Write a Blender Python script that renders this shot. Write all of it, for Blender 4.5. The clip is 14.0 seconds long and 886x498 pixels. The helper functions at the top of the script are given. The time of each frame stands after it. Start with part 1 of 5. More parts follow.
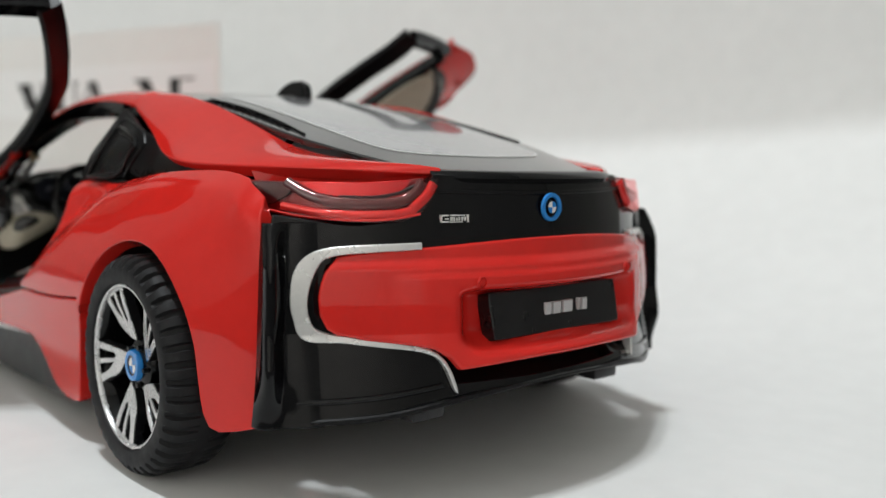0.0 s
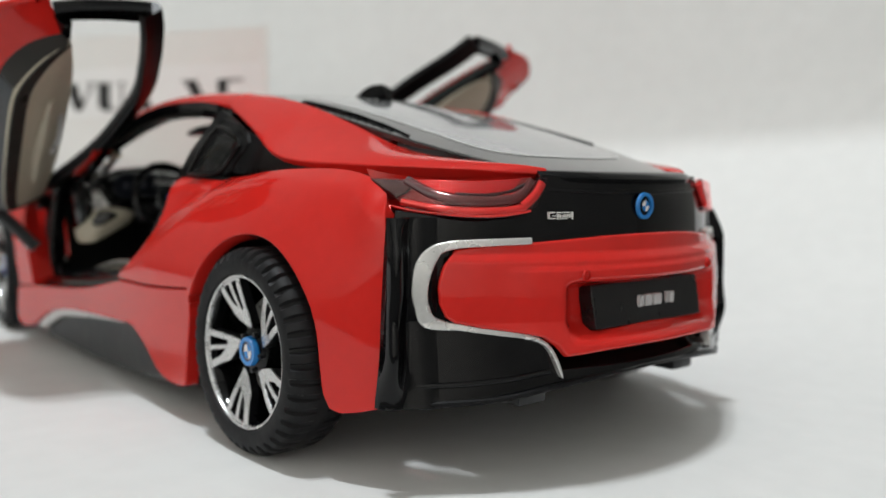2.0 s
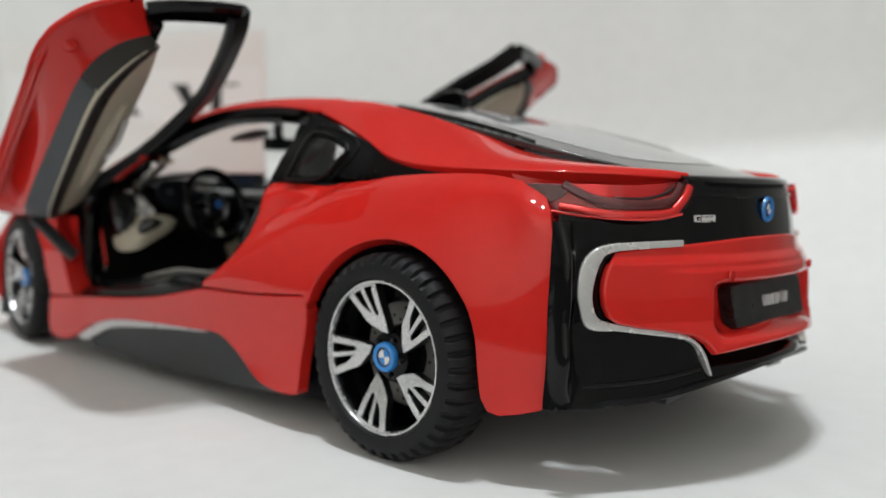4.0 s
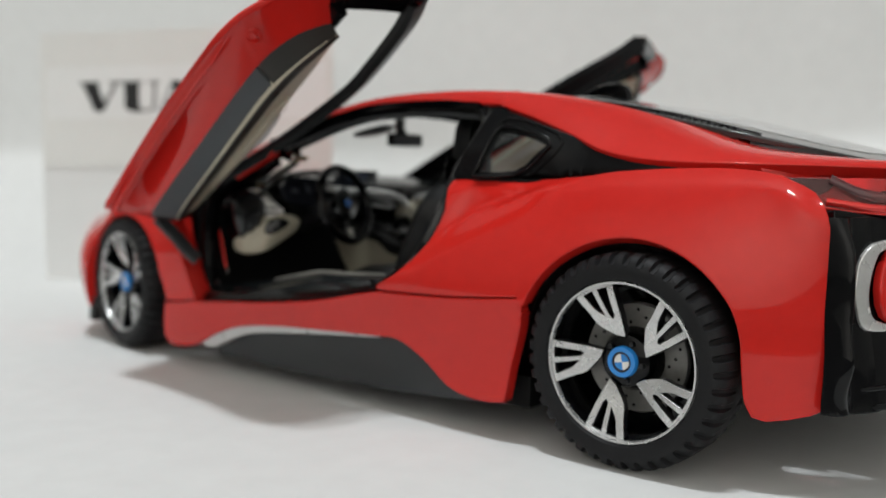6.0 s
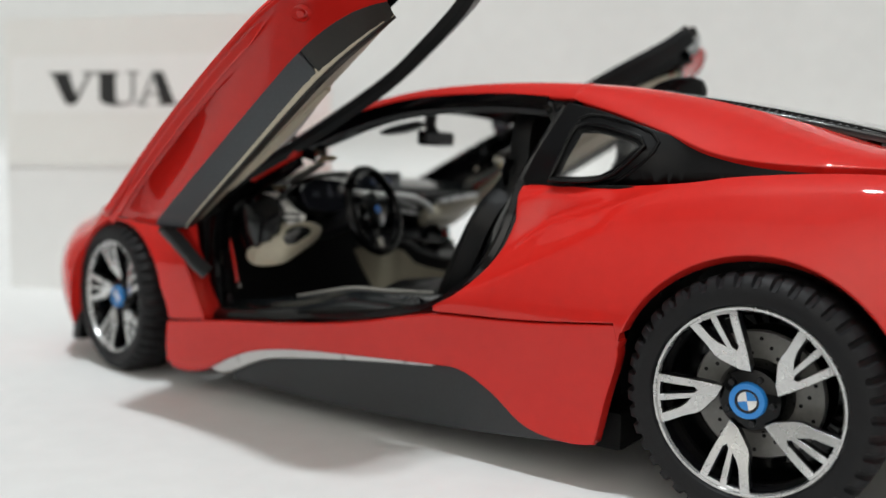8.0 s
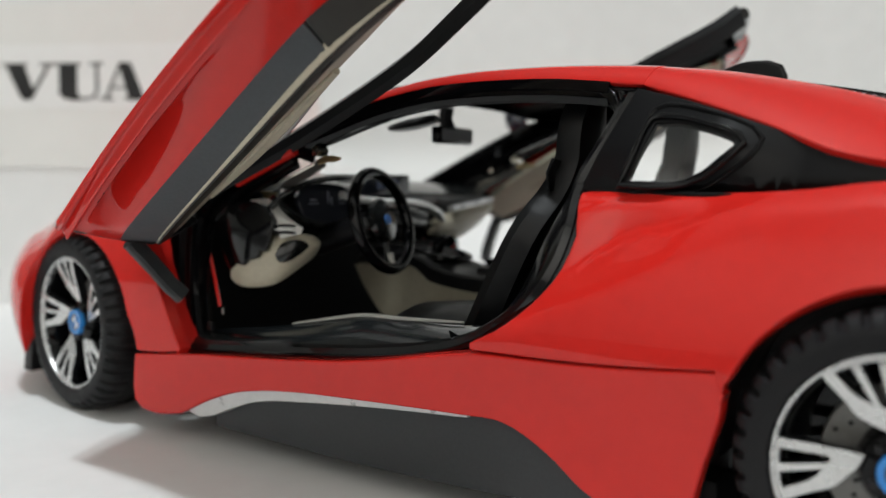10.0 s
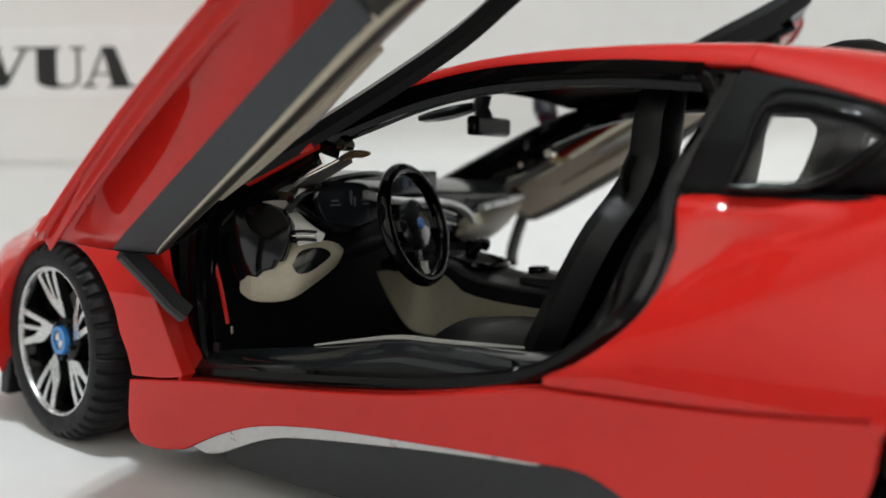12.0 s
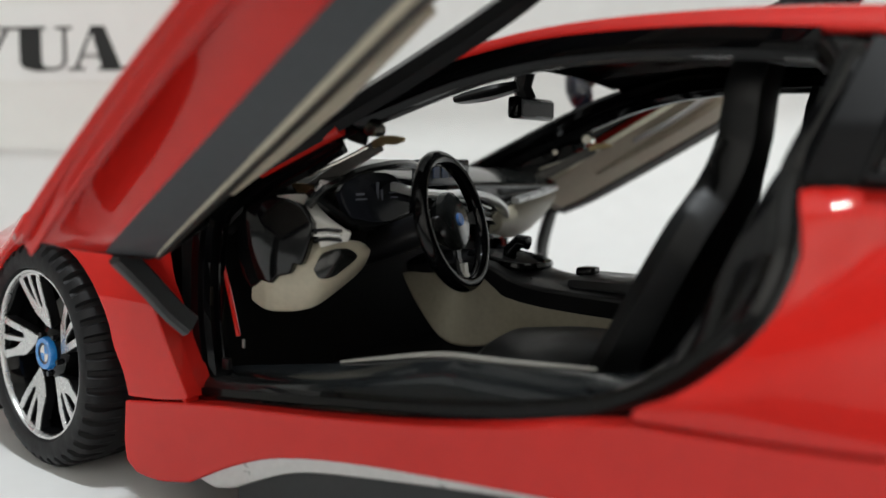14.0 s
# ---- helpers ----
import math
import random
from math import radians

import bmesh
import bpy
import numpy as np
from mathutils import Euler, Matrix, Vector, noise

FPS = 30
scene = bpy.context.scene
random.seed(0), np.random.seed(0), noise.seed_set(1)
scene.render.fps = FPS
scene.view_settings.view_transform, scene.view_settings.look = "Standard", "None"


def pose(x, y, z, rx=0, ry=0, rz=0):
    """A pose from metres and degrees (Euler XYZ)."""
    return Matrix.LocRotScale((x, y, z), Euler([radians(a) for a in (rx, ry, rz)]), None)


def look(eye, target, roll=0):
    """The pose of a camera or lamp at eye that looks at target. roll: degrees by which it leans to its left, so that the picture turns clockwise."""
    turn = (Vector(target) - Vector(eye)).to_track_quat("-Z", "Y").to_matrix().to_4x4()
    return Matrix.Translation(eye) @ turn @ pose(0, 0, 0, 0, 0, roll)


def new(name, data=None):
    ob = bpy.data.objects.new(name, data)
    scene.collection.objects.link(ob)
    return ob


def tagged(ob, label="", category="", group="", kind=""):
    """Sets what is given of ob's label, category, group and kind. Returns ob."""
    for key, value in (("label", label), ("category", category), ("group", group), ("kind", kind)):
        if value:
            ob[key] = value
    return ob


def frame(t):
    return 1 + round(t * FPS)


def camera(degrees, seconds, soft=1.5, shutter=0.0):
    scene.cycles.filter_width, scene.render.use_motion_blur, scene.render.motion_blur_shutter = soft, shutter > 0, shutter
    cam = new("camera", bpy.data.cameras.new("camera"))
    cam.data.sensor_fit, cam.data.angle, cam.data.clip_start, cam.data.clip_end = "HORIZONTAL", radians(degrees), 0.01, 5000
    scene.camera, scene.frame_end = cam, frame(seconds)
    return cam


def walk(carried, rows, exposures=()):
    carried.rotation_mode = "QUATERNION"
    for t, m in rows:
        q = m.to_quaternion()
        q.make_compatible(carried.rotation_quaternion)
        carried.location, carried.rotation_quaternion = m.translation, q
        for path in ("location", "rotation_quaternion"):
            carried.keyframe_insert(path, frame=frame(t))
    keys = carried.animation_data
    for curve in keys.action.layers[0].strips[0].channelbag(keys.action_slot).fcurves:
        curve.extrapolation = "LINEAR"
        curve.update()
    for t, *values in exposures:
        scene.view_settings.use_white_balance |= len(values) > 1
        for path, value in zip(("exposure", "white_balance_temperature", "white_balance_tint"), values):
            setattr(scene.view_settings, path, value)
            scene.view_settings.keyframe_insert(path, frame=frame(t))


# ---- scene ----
S = 1 / 24  # a 1:24 model: all plans below are in full-size car metres, scaled on linking
cam = camera(52.7, 14.0)
# seconds, eye, target, roll, in car metres: x to the car's nose, y to its left, z up
PATH = [
    (0, (-4.006, 2.025, 0.956), (-2.519, 0.701, 0.768), 0.6),
    (0.5, (-4.007, 2.027, 0.951), (-2.493, 0.73, 0.79), 1.2),
    (1, (-4.01, 2.095, 0.959), (-2.496, 0.798, 0.795), 1.3),
    (1.5, (-4.001, 2.213, 0.949), (-2.486, 0.92, 0.774), 1.2),
    (2, (-3.924, 2.383, 0.946), (-2.44, 1.055, 0.762), 1.1),
    (2.5, (-3.801, 2.586, 0.94), (-2.344, 1.227, 0.766), 1.1),
    (3, (-3.686, 2.709, 0.934), (-2.27, 1.306, 0.766), 1.2),
    (5.5, (-2.857, 3.321, 0.91), (-1.602, 1.773, 0.745), 0.7),
    (6, (-2.645, 3.397, 0.906), (-1.398, 1.843, 0.738), 0.7),
    (6.5, (-2.474, 3.389, 0.902), (-1.257, 1.81, 0.737), 0.8),
    (7, (-2.32, 3.363, 0.903), (-1.121, 1.771, 0.738), 0.9),
    (7.5, (-2.201, 3.323, 0.907), (-1.027, 1.712, 0.743), 1.0),
    (8, (-2.072, 3.275, 0.918), (-0.911, 1.656, 0.748), 1.0),
    (10.5, (-1.499, 2.823, 0.926), (-0.401, 1.16, 0.756), 0.9),
    (11, (-1.418, 2.777, 0.936), (-0.334, 1.106, 0.757), 0.9),
    (11.5, (-1.329, 2.74, 0.941), (-0.255, 1.063, 0.754), 0.9),
    (12, (-1.212, 2.666, 0.941), (-0.137, 0.99, 0.752), 0.8),
    (12.5, (-1.115, 2.606, 0.94), (-0.044, 0.929, 0.746), 0.7),
    (13, (-1.047, 2.562, 0.94), (0.03, 0.889, 0.74), 0.7),
    (13.5, (-0.971, 2.503, 0.939), (0.088, 0.82, 0.731), 0.7),
    (14, (-0.911, 2.443, 0.938), (0.147, 0.759, 0.723), 0.6),
]
walk(cam, [(t, look(Vector(eye) * S, Vector(target) * S, roll)) for t, eye, target, roll in PATH], [(0.0, 0.06), (5.5, -0.02), (7.5, -0.08), (8.0, 0.14), (10.5, 0.10), (14.0, 0.08)])
cam.data.dof.use_dof = True
cam.data.dof.focus_distance = 2.5 * S
cam.data.dof.aperture_fstop = 20.0

# ---------------------------------------------------------------- light
world = bpy.data.worlds.new("room_air")
scene.world = world
world.use_nodes = True
world.node_tree.nodes["Background"].inputs[0].default_value = (0.96, 0.98, 1.0, 1)
world.node_tree.nodes["Background"].inputs[1].default_value = 0.10
scene.view_settings.exposure = 0.0


def bulb(name, place, radius, watts, colour):
    data = bpy.data.lights.new(name, "POINT")
    data.shadow_soft_size, data.energy, data.color = radius, watts, colour
    ob = new(name, data)
    ob.location = place
    return ob


# two lamps hang close together over the table, a little towards the camera's side
bulb("ceiling_bulb", (-0.10, 0.205, 1.38), 0.038, 20.6, (0.915, 0.968, 1.0))
# added warm fill spot, unseen behind camera; wall bounces it back over the table
fill_lamp = bpy.data.lights.new("wall_wash", "SPOT")
fill_lamp.energy, fill_lamp.color, fill_lamp.shadow_soft_size, fill_lamp.spot_size, fill_lamp.spot_blend = 84.0, (0.985, 0.965, 0.935), 0.05, radians(168), 0.9
new("wall_wash", fill_lamp).matrix_world = look((-0.42, 0.42, 0.62), (-0.85, 1.5, 0.70))
bulb("ceiling_bulb", (0.0, 0.218, 1.38), 0.038, 20.6, (0.915, 0.968, 1.0))


# ---------------------------------------------------------------- materials
def principled(name, colour, rough=0.5, metal=0.0, coat=0.0, **more):
    m = bpy.data.materials.new(name)
    m.use_nodes = True
    b = m.node_tree.nodes["Principled BSDF"]
    b.inputs["Base Color"].default_value = (*colour, 1)
    b.inputs["Roughness"].default_value = rough
    b.inputs["Metallic"].default_value = metal
    b.inputs["Coat Weight"].default_value = coat
    b.inputs["Coat Roughness"].default_value = 0.025
    for key, value in more.items():
        b.inputs[key.replace("_", " ")].default_value = value
    return m


def grain(m, scale, amount, bump=0.0, rough=0.0, fine=6.0):
    """Two scales of noise on the colour, with a relief and a change of gloss."""
    t = m.node_tree
    b = t.nodes["Principled BSDF"]
    base = b.inputs["Base Color"].default_value[:]
    where = t.nodes.new("ShaderNodeTexCoord")
    n1, n2 = t.nodes.new("ShaderNodeTexNoise"), t.nodes.new("ShaderNodeTexNoise")
    n1.inputs["Scale"].default_value, n2.inputs["Scale"].default_value = scale, scale * fine
    n1.inputs["Detail"].default_value = 4
    for n in (n1, n2):
        t.links.new(where.outputs["Object"], n.inputs["Vector"])
    mixed = t.nodes.new("ShaderNodeMath")
    mixed.operation = "ADD"
    t.links.new(n1.outputs[0], mixed.inputs[0])
    t.links.new(n2.outputs[0], mixed.inputs[1])
    ramp = t.nodes.new("ShaderNodeMapRange")
    ramp.inputs[1].default_value, ramp.inputs[2].default_value = 0.6, 1.4
    ramp.inputs[3].default_value, ramp.inputs[4].default_value = 1 - amount, 1 + amount
    t.links.new(mixed.outputs[0], ramp.inputs[0])
    mul = t.nodes.new("ShaderNodeVectorMath")
    mul.operation = "SCALE"
    mul.inputs[0].default_value = base[:3]
    t.links.new(ramp.outputs[0], mul.inputs["Scale"])
    t.links.new(mul.outputs[0], b.inputs["Base Color"])
    if rough:
        r = t.nodes.new("ShaderNodeMapRange")
        r.inputs[1].default_value, r.inputs[2].default_value = 0.3, 0.7
        r0 = b.inputs["Roughness"].default_value
        r.inputs[3].default_value, r.inputs[4].default_value = max(0.0, r0 - rough), r0 + rough
        t.links.new(n1.outputs[0], r.inputs[0])
        t.links.new(r.outputs[0], b.inputs["Roughness"])
    if bump:
        bp = t.nodes.new("ShaderNodeBump")
        bp.inputs["Strength"].default_value = 0.6
        bp.inputs["Distance"].default_value = bump
        t.links.new(n2.outputs[0], bp.inputs["Height"])
        t.links.new(bp.outputs[0], b.inputs["Normal"])
    return m


red = grain(principled("red_paint", (0.600, 0.020, 0.015), 0.45, 0.0, 1.0, Specular_IOR_Level=0.0, Coat_IOR=1.43), 90, 0.05)
black = grain(principled("gloss_black", (0.003, 0.003, 0.0035), 0.04, 0.0, 0.0, Specular_IOR_Level=0.25), 120, 0.2, 0, 0.015)
satin = grain(principled("satin_black", (0.007, 0.007, 0.008), 0.34, Specular_IOR_Level=0.4), 300, 0.25, 0.00002, 0.08)
rubber = grain(principled("tyre_rubber", (0.008, 0.008, 0.009), 0.55, Specular_IOR_Level=0.25), 500, 0.3, 0.00003, 0.08)
charcoal = grain(principled("charcoal_trim", (0.045, 0.052, 0.058), 0.55), 400, 0.15, 0.00003, 0.06)
silver = grain(principled("silver_paint", (0.58, 0.58, 0.575), 0.32, 0.5), 300, 0.08, 0, 0.05)
spoke_silver = grain(principled("machined_silver", (0.66, 0.66, 0.655), 0.27, 0.75), 400, 0.10, 0.000006, 0.05)
chrome = principled("polished_wire", (0.75, 0.70, 0.62), 0.18, 1.0)
beige = grain(principled("beige_trim", (0.50, 0.46, 0.355), 0.42), 250, 0.10, 0.00002, 0.06)
# beige trim again, darker: the cabin's shade on the flanks is in the colour
beige_shaded = grain(principled("beige_trim_shaded", (0.25, 0.226, 0.17), 0.5), 250, 0.12, 0.00002, 0.06)
blue = principled("blue_enamel", (0.02, 0.22, 0.62), 0.25, 0.0, 0.5)
badge_blue = principled("deep_blue_enamel", (0.015, 0.12, 0.40), 0.3, 0.0, 0.4)
bright_trim = grain(principled("satin_trim", (0.70, 0.70, 0.69), 0.26, 0.6), 300, 0.06, 0, 0.05)
dash_silver = grain(principled("dash_silver", (0.86, 0.86, 0.85), 0.22, 0.35, 0.3), 300, 0.05, 0, 0.05)
hatch_black = grain(principled("hatch_glass_black", (0.028, 0.028, 0.029), 0.07, 0.0, 0.5), 80, 0.1, 0, 0.02)
frame_black = grain(principled("frame_black", (0.004, 0.004, 0.0045), 0.30, Specular_IOR_Level=0.18), 300, 0.2)
void_black = grain(principled("inner_black", (0.004, 0.004, 0.004), 0.7, Specular_IOR_Level=0.15), 300, 0.2)
pale_edge = principled("pale_edge", (0.55, 0.55, 0.54), 0.4)
plate_print = principled("plate_print", (0.52, 0.53, 0.54), 0.5)
white = principled("white_print", (0.78, 0.78, 0.76), 0.5)
steel = grain(principled("brake_steel", (0.22, 0.215, 0.205), 0.35, 0.4), 300, 0.12, 0, 0.08)
paper = grain(principled("white_paper", (0.70, 0.70, 0.692), 0.8), 22, 0.035, 0.00008, 0.0, 8.0)
card = grain(principled("cream_card", (0.765, 0.758, 0.735), 0.75), 30, 0.02, 0.00003)
title_paper = grain(principled("title_paper", (0.80, 0.80, 0.79), 0.7), 30, 0.02)
# lifted above the paper's tone so the upright stand looks equally lit
stand_white = grain(principled("stand_white", (0.765, 0.765, 0.76), 0.7), 30, 0.02)
ink = principled("black_ink", (0.012, 0.012, 0.012), 0.6)
dark_wall = grain(principled("dark_table_wood", (0.09, 0.088, 0.085), 0.85), 2.0, 0.2)
beige_wall = grain(principled("beige_room_wall", (0.61, 0.597, 0.565), 0.85), 2.0, 0.12)
light_wall = grain(principled("light_room_wall", (0.42, 0.412, 0.39), 0.85), 2.0, 0.06)
plaster = grain(principled("room_plaster", (0.50, 0.50, 0.485), 0.9), 2.0, 0.04)


def thin_glass(name, tint, shine=0.05, rough=0.02, haze=0.0):
    """A thin clear sheet: it lets light through unbent and mirrors at its surface."""
    m = bpy.data.materials.new(name)
    m.use_nodes = True
    t = m.node_tree
    t.nodes.remove(t.nodes["Principled BSDF"])
    clear, gloss, veil = t.nodes.new("ShaderNodeBsdfTransparent"), t.nodes.new("ShaderNodeBsdfGlossy"), t.nodes.new("ShaderNodeBsdfDiffuse")
    clear.inputs[0].default_value = (*tint, 1)
    gloss.inputs["Roughness"].default_value = rough
    veil.inputs[0].default_value = (0.5, 0.5, 0.5, 1)
    mix, dusty = t.nodes.new("ShaderNodeMixShader"), t.nodes.new("ShaderNodeMixShader")
    mix.inputs[0].default_value = shine
    dusty.inputs[0].default_value = haze
    t.links.new(clear.outputs[0], dusty.inputs[1])
    t.links.new(veil.outputs[0], dusty.inputs[2])
    t.links.new(dusty.outputs[0], mix.inputs[1])
    t.links.new(gloss.outputs[0], mix.inputs[2])
    t.links.new(mix.outputs[0], t.nodes["Material Output"].inputs[0])
    return m


glass = thin_glass("clear_glass", (0.96, 0.96, 0.95), 0.05, 0.02, 0.03)
# opaque pale grey gloss over the whole pane, not see-through
pane_grey = grain(principled("grey_rear_pane", (0.34, 0.34, 0.35), 0.16, 0.0, 0.8), 60, 0.08, 0, 0.03)
lamp_red = principled("red_lens", (0.085, 0.026, 0.030), 0.06, 0.0, 0.8)
jamb_gloss = grain(principled("jamb_gloss", (0.004, 0.004, 0.0045), 0.11, Specular_IOR_Level=0.45), 160, 0.2, 0.00004, 0.05, 2.5)
sill_black = grain(principled("sill_black", (0.010, 0.0115, 0.0125), 0.16, 0.0, 0.5), 200, 0.3, 0.00002, 0.08)
white_gloss = principled("white_gloss", (0.80, 0.79, 0.75), 0.2, 0.0, 0.4)
screen_glass = principled("display_glass", (0.016, 0.018, 0.024), 0.12, 0.0, 0.15, Specular_IOR_Level=0.3)
print_grey = principled("grey_print", (0.12, 0.13, 0.16), 0.4)
blue_dim = principled("dim_blue_print", (0.01, 0.03, 0.09), 0.3)
silver_dark = grain(principled("dull_silver", (0.35, 0.34, 0.31), 0.35, 0.6), 300, 0.1)
leather = grain(principled("matt_black_seat", (0.005, 0.0055, 0.006), 0.38, Specular_IOR_Level=0.28), 260, 0.25, 0.00003, 0.08)
mirror_dark = principled("dark_blue_mirror", (0.006, 0.009, 0.022), 0.15, 0.0, 0.5)
mirror_grey = principled("mirror_face", (0.10, 0.10, 0.11), 0.12, 0.6)
strut_grey = grain(principled("strut_grey", (0.09, 0.085, 0.08), 0.4, 0.4), 300, 0.15)
brass = principled("brass_clip", (0.46, 0.36, 0.20), 0.28, 1.0)
insert_grey = grain(principled("insert_grey", (0.026, 0.029, 0.031), 0.5), 400, 0.2, 0.00003, 0.06)
tip_black = grain(principled("tip_grey", (0.018, 0.017, 0.014), 0.5), 400, 0.15, 0.00003, 0.06)
lamp_foil = grain(principled("red_foil", (0.75, 0.012, 0.016), 0.20, 0.6, 0.8), 700, 0.25, 0.00004, 0.08)
lamp_dark = principled("dark_red_bowl", (0.26, 0.006, 0.008), 0.15, 0.3, 0.6)
lamp_bright = grain(principled("bright_red_lens", (0.80, 0.035, 0.030), 0.12, 0.35, 0.8), 500, 0.2, 0.00002, 0.04)
smoke = principled("smoked_corner", (0.030, 0.008, 0.010), 0.08, 0.1, 0.3)
dash_gloss = grain(principled("dash_gloss", (0.010, 0.011, 0.011), 0.2, 0.0, 0.3), 240, 0.2, 0, 0.05)
lens = thin_glass("clear_lens", (1.0, 0.72, 0.72), 0.04, 0.02)


# ---------------------------------------------------------------- building helpers
def step01(v):
    v = min(1.0, max(0.0, v))
    return v * v * (3 - 2 * v)


def curve(xs, ys):
    """A smooth function through a few heights."""
    xs, ys = np.array(xs, float), np.array(ys, float)
    d = np.gradient(ys, xs)

    def f(x):
        x = min(max(x, xs[0]), xs[-1])
        i = min(max(int(np.searchsorted(xs, x)) - 1, 0), len(xs) - 2)
        h = xs[i + 1] - xs[i]
        s = (x - xs[i]) / h
        return float((1 + 2 * s) * (1 - s) ** 2 * ys[i] + s * (1 - s) ** 2 * h * d[i]
                     + s * s * (3 - 2 * s) * ys[i + 1] + s * s * (s - 1) * h * d[i + 1])
    return f


def spline(pts, step=0.03):
    """Catmull-Rom points along a polyline of 2D or 3D points, about step apart."""
    p = [np.array(q, float) for q in pts]
    if len(p) < 3:
        n = max(1, int(np.linalg.norm(p[1] - p[0]) / step))
        return [p[0] + (p[1] - p[0]) * k / n for k in range(n + 1)]
    p = [2 * p[0] - p[1], *p, 2 * p[-1] - p[-2]]
    out = []
    for a, b, c, d in zip(p, p[1:], p[2:], p[3:]):
        n = max(1, int(np.linalg.norm(c - b) / step))
        for k in range(n):
            s = k / n
            out.append(0.5 * (2 * b + (c - a) * s + (2 * a - 5 * b + 4 * c - d) * s * s + (3 * b - a - 3 * c + d) * s ** 3))
    return out + [p[-2]]


def loop(*runs, step=0.03):
    """A closed outline from runs of points; each run is smooth, runs meet in corners."""
    out = []
    for n, run in enumerate(runs):
        nxt = runs[(n + 1) % len(runs)][0]
        pts = spline(run, step)
        if np.linalg.norm(pts[-1] - np.array(nxt, float)) < 1e-6:
            pts = pts[:-1]
        out += pts
    return out


def arc(cx, cy, r, a, b, n=14):
    return [(cx + r * math.cos(radians(a + (b - a) * k / n)), cy + r * math.sin(radians(a + (b - a) * k / n))) for k in range(n + 1)]


def along(pts):
    """A function of 0..1 along a 3D spline."""
    p = np.array(spline(pts, 0.02))
    s = np.r_[0, np.cumsum(np.linalg.norm(np.diff(p, axis=0), axis=1))]
    s /= s[-1]
    return lambda u: np.array([np.interp(u, s, p[:, k]) for k in range(3)])


def ribbon(low, high, bulge=0.0, way=(0, 0, 1)):
    a, b, w = along(low), along(high), np.array(way, float)
    return lambda u, v: a(u) * (1 - v) + b(u) * v + w * bulge * 4 * v * (1 - v)




def square(n=24, m=6):
    return loop([(0, 0), (1, 0)], [(1, 0), (1, 1)], [(1, 1), (0, 1)], [(0, 1), (0, 0)], step=1 / n)


class Shape:
    """Vertices, faces and normals of one mesh, in car metres."""

    def __init__(self):
        self.v, self.f, self.n = [], [], []

    def put(self, verts, faces, normals=None):
        k = len(self.v)
        self.v += [tuple(p) for p in verts]
        self.f += [tuple(i + k for i in f) for f in faces]
        self.n += [tuple(p) for p in normals] if normals is not None else [(0, 0, 0)] * len(verts)
        return self

    def add(self, other):
        return self.put(other.v, other.f, other.n)

    def moved(self, m):
        out = Shape()
        r = m.to_3x3()
        out.put([m @ Vector(p) for p in self.v], self.f, [(r @ Vector(p)) for p in self.n])
        return out

    def flipped(self):
        """Mirrored to the car's other side."""
        out = Shape()
        out.put([(x, -y, z) for x, y, z in self.v], [f[::-1] for f in self.f], [(x, -y, z) for x, y, z in self.n])
        return out


